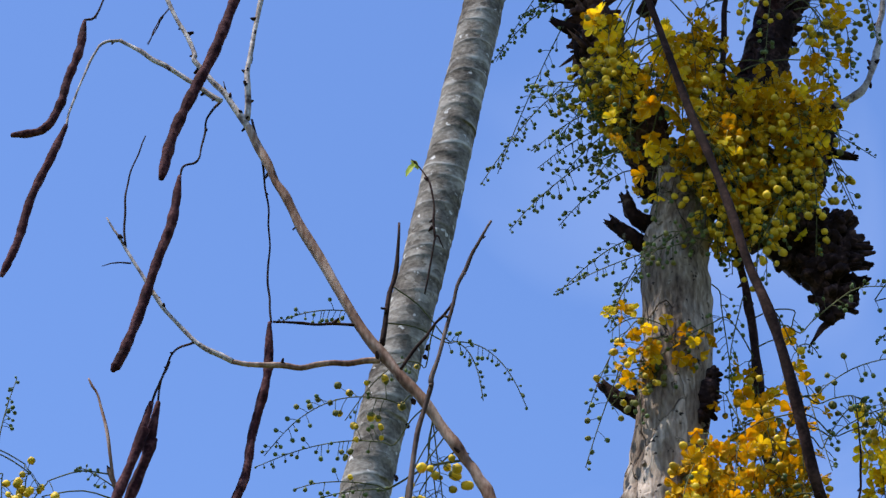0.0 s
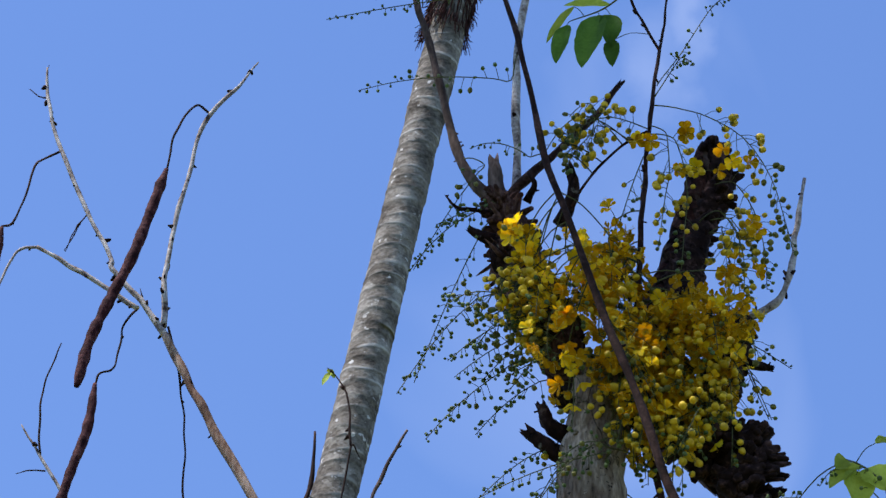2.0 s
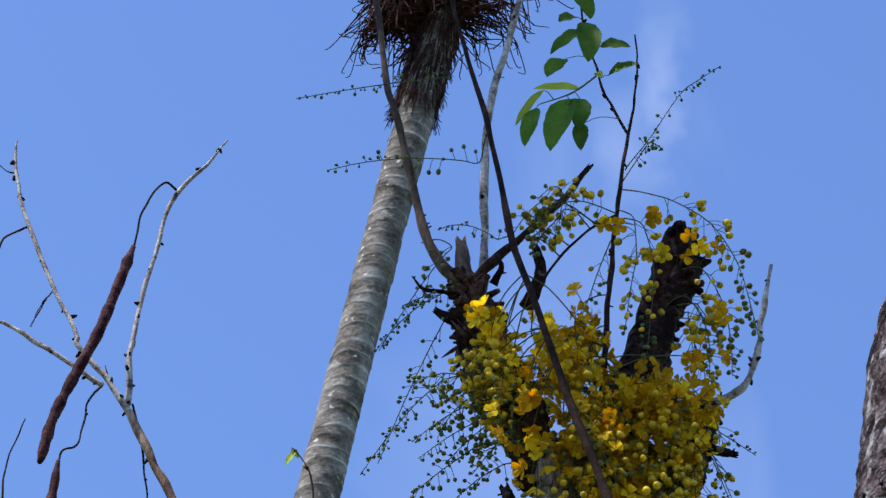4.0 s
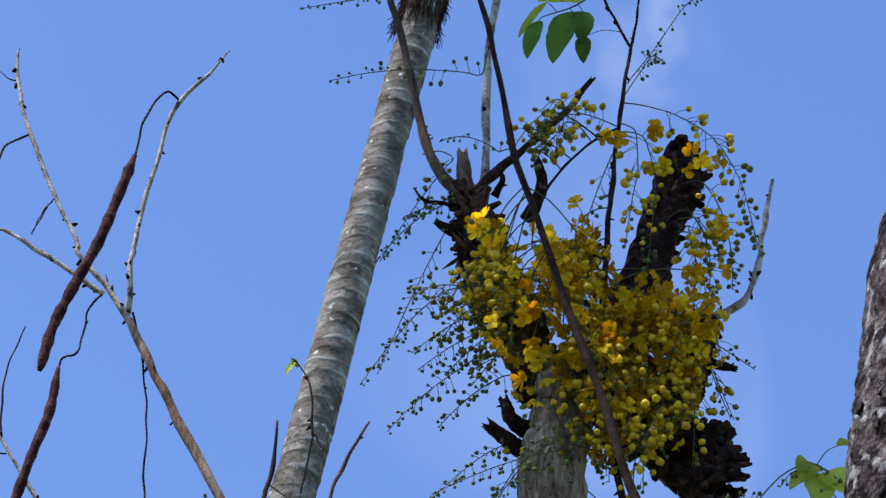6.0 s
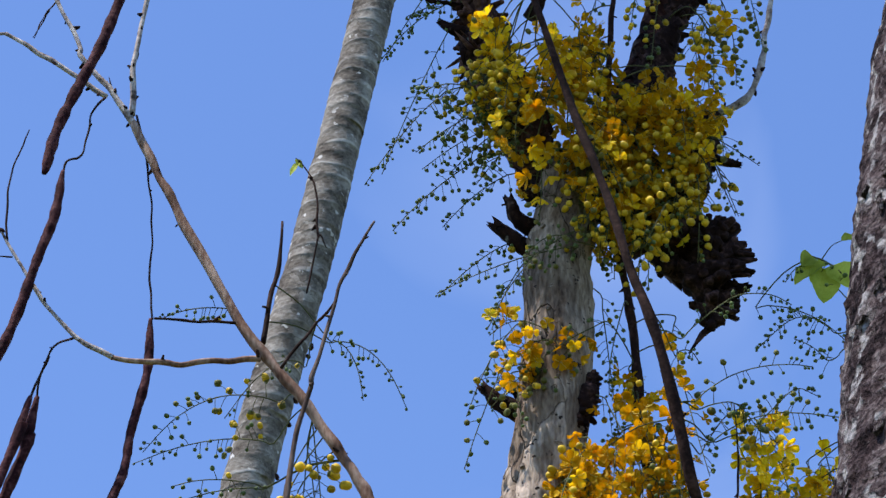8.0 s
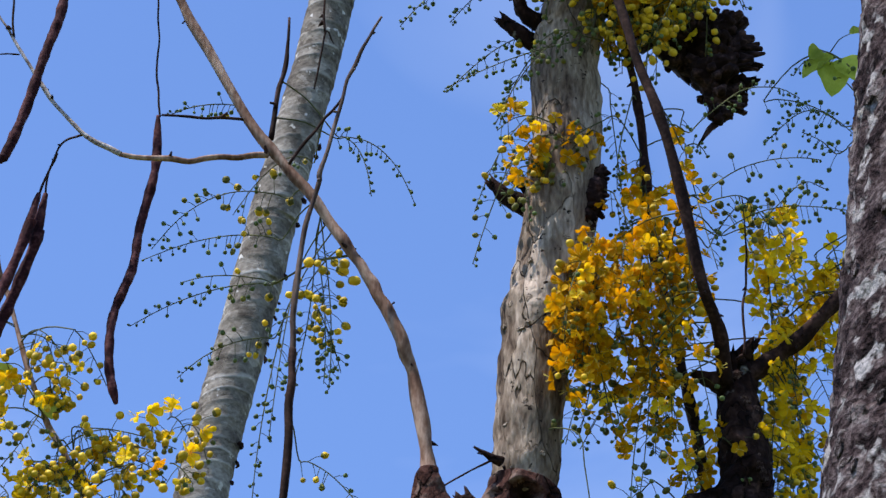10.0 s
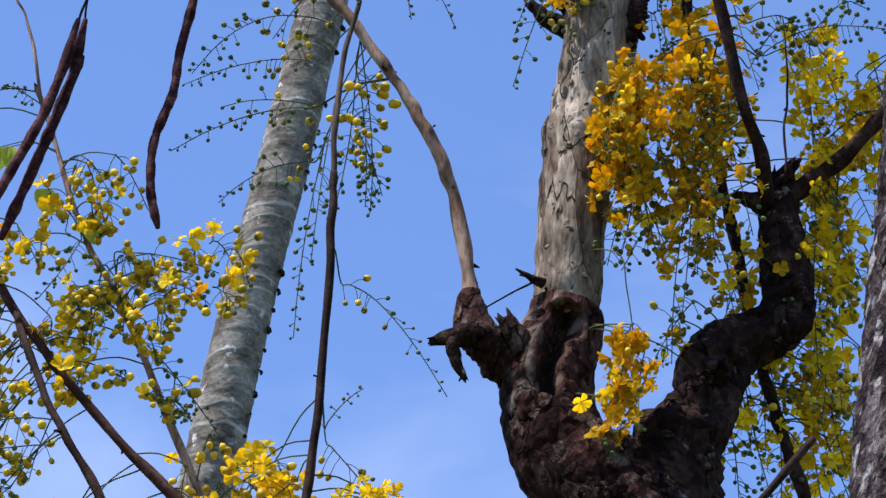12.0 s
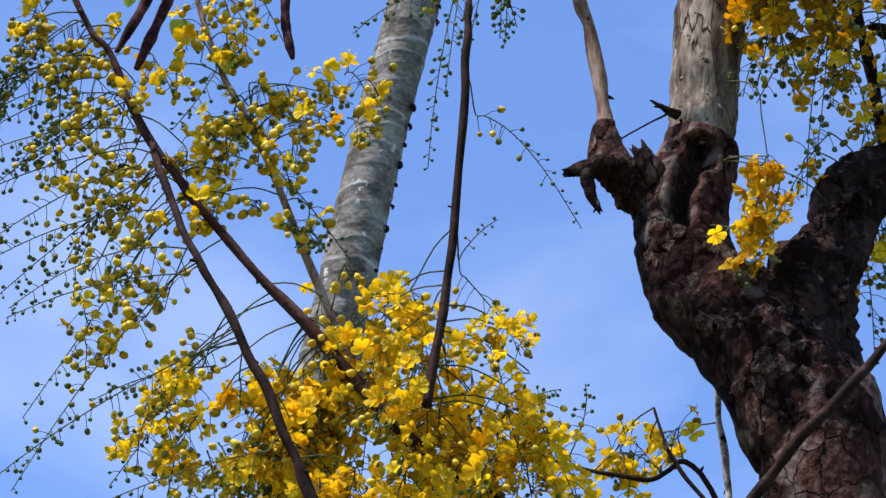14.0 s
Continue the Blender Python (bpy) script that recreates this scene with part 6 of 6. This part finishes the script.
part("trunk", ringed_trunk([STEM[0] - lean * 0.1] + STEM, [0.095, 0.09, 0.084, 0.077, 0.0705, 0.068, 0.067, 0.066, 0.064, 0.0625, 0.061, 0.0595, 0.058, 0.058, 0.056], 0.05), palm)
nub_line = [tuple(p + Vector((0.066, -0.02, 0))) for p in STEM[3:8]]
for nub in spikes(nub_line, [0.01], 34, 0.003, 0.007, seed=3, lean=(1.5, -0.5, 0), blunt=0.7):
    part("root_nub", mesh_of("root_nub", *nub, [ROT_AND_SHADE]), palm)
rng = random.Random(21)
threads = []
top = palm_high + lean * 0.08
knots = [(rng.uniform(0, 6.28), rng.uniform(0.3, 1.0)) for _ in range(44)]
for i in range(1250):
    a, far = knots[i % 44]
    a += rng.gauss(0, 0.25)
    out = Vector((math.cos(a), math.sin(a) * 0.8, 0))
    if i % 44 < 25:
        out = (Vector((-1, -0.3, 0)) + out * 0.6).normalized()
    b = top + out * 0.053 + lean * rng.uniform(-0.07, 0.23)
    long = 0.27 * far * rng.uniform(0.5, 1.1)
    c = b + out * long * 0.65 + Vector((rng.gauss(0, 0.023), rng.gauss(0, 0.02), rng.uniform(-0.065, 0.05)))
    d = b + out * long * rng.uniform(0.7, 1.0) + Vector((rng.gauss(0, 0.027), rng.gauss(0, 0.027), -long * rng.uniform(0.2, 0.75)))
    threads.append(tube([b, c, d, d + Vector((rng.gauss(0, 0.017), 0, -0.033 * rng.random()))], [0.003, 0.0024, 0.0019, 0.0013], sides=3, steps=4))
# matted fibre on the neck of the trunk
for i in range(900):
    a = rng.uniform(0, 6.28)
    out = Vector((math.cos(a), math.sin(a), 0))
    b = palm_high + lean * rng.uniform(-0.36, 0.16) + out * 0.06
    threads.append(tube([b, b + out * 0.008 - lean * 0.04, b + out * rng.uniform(0.003, 0.033) - lean * rng.uniform(0.05, 0.11)], [0.0023, 0.0018, 0.001], sides=3, steps=2))
part("flower_sheath", mesh_of("flower_sheath", *joined(threads), [FIBRE]), palm, "dark red-brown dry fibrous flower sheath")

# ---- near trunk ----
near = root_of("near_tree", (0.3, 2.4, 0.0), "mottled grey and dark brown tree trunk with rough bark", "tree")
low, high = Vector((0.486, 2.598, 3.083)), Vector((0.583, 2.598, 3.803))
slope = (high - low) / (high.z - low.z)
near.location = low - slope * low.z
# past high the trunk bends on out of view, to carry the added leaves
near_bole = limb("trunk", near, NEAR_BARK, [low - slope * (low.z + 0.1), low - slope * (low.z * 0.5), low, (0.497, 2.598, 3.169), (0.513, 2.598, 3.279), (0.540, 2.598, 3.482), (0.556, 2.598, 3.621), high, high + slope * 0.6, (0.5, 2.8, 6.6), (0.2, 3.1, 7.6), (-0.15, 3.6, 8.5)],
     [0.18, 0.14, 0.1265, 0.123, 0.123, 0.122, 0.121, 0.119, 0.112, 0.1, 0.075, 0.045], sides=110, steps=36, rough=0.035, freq=75)
flakes(near_bole, NEAR_PLATE, 280, 0.0075, 0.12, 9, span=(0.16, 0.68))
# unseen branches, added under the leaves that give shade
for pts in ([(0.2, 3.1, 7.6), (-0.3, 3.7, 8.1), (-0.85, 4.3, 8.9)], [(0.4, 2.8, 7.0), (0.6, 2.9, 8.0), (0.6, 3.0, 8.9)], [(-0.15, 3.6, 8.5), (0.0, 3.6, 8.9), (0.1, 3.6, 9.3)]):
    limb("branch", near, NEAR_BARK, pts, [0.05, 0.035, 0.02], sides=12, rough=0.08)
# unseen leaves, added to cast dappled shade on the flowering tree's top
rng = random.Random(77)
cv, cf = [], []
for c, r, count in (((-0.75, 4.5, 9.0), 0.42, 900), ((0.1, 3.6, 9.2), 0.6, 700), ((0.6, 3.0, 8.9), 0.5, 500)):
    tufts = [Vector(c) + Vector([rng.gauss(0, r * 0.5) for _ in range(3)]) for _ in range(14)]
    for i in range(count):
        p = tufts[i % 14] + Vector([rng.gauss(0, r * 0.2) for _ in range(3)])
        d = Vector((rng.gauss(0, 1), rng.gauss(0, 1), rng.gauss(-0.4, 0.5))).normalized()
        w = d.cross(Vector((0, 0, 1))).normalized()
        long, wide = rng.uniform(0.07, 0.12), rng.uniform(0.02, 0.032)
        o = len(cv)
        cv += [p, p + d * long * 0.45 + w * wide + Vector((0, 0, 0.006)), p + d * long, p + d * long * 0.45 - w * wide + Vector((0, 0, 0.006)), p + d * long * 0.5]
        cf += [(o, o + 1, o + 4), (o + 1, o + 2, o + 4), (o + 2, o + 3, o + 4), (o + 3, o, o + 4)]
tagged(part("crown", mesh_of("crown", cv, cf, [LEAF]), near, "unseen leaf canopy added to shade the flowering top"), kind="stuff")
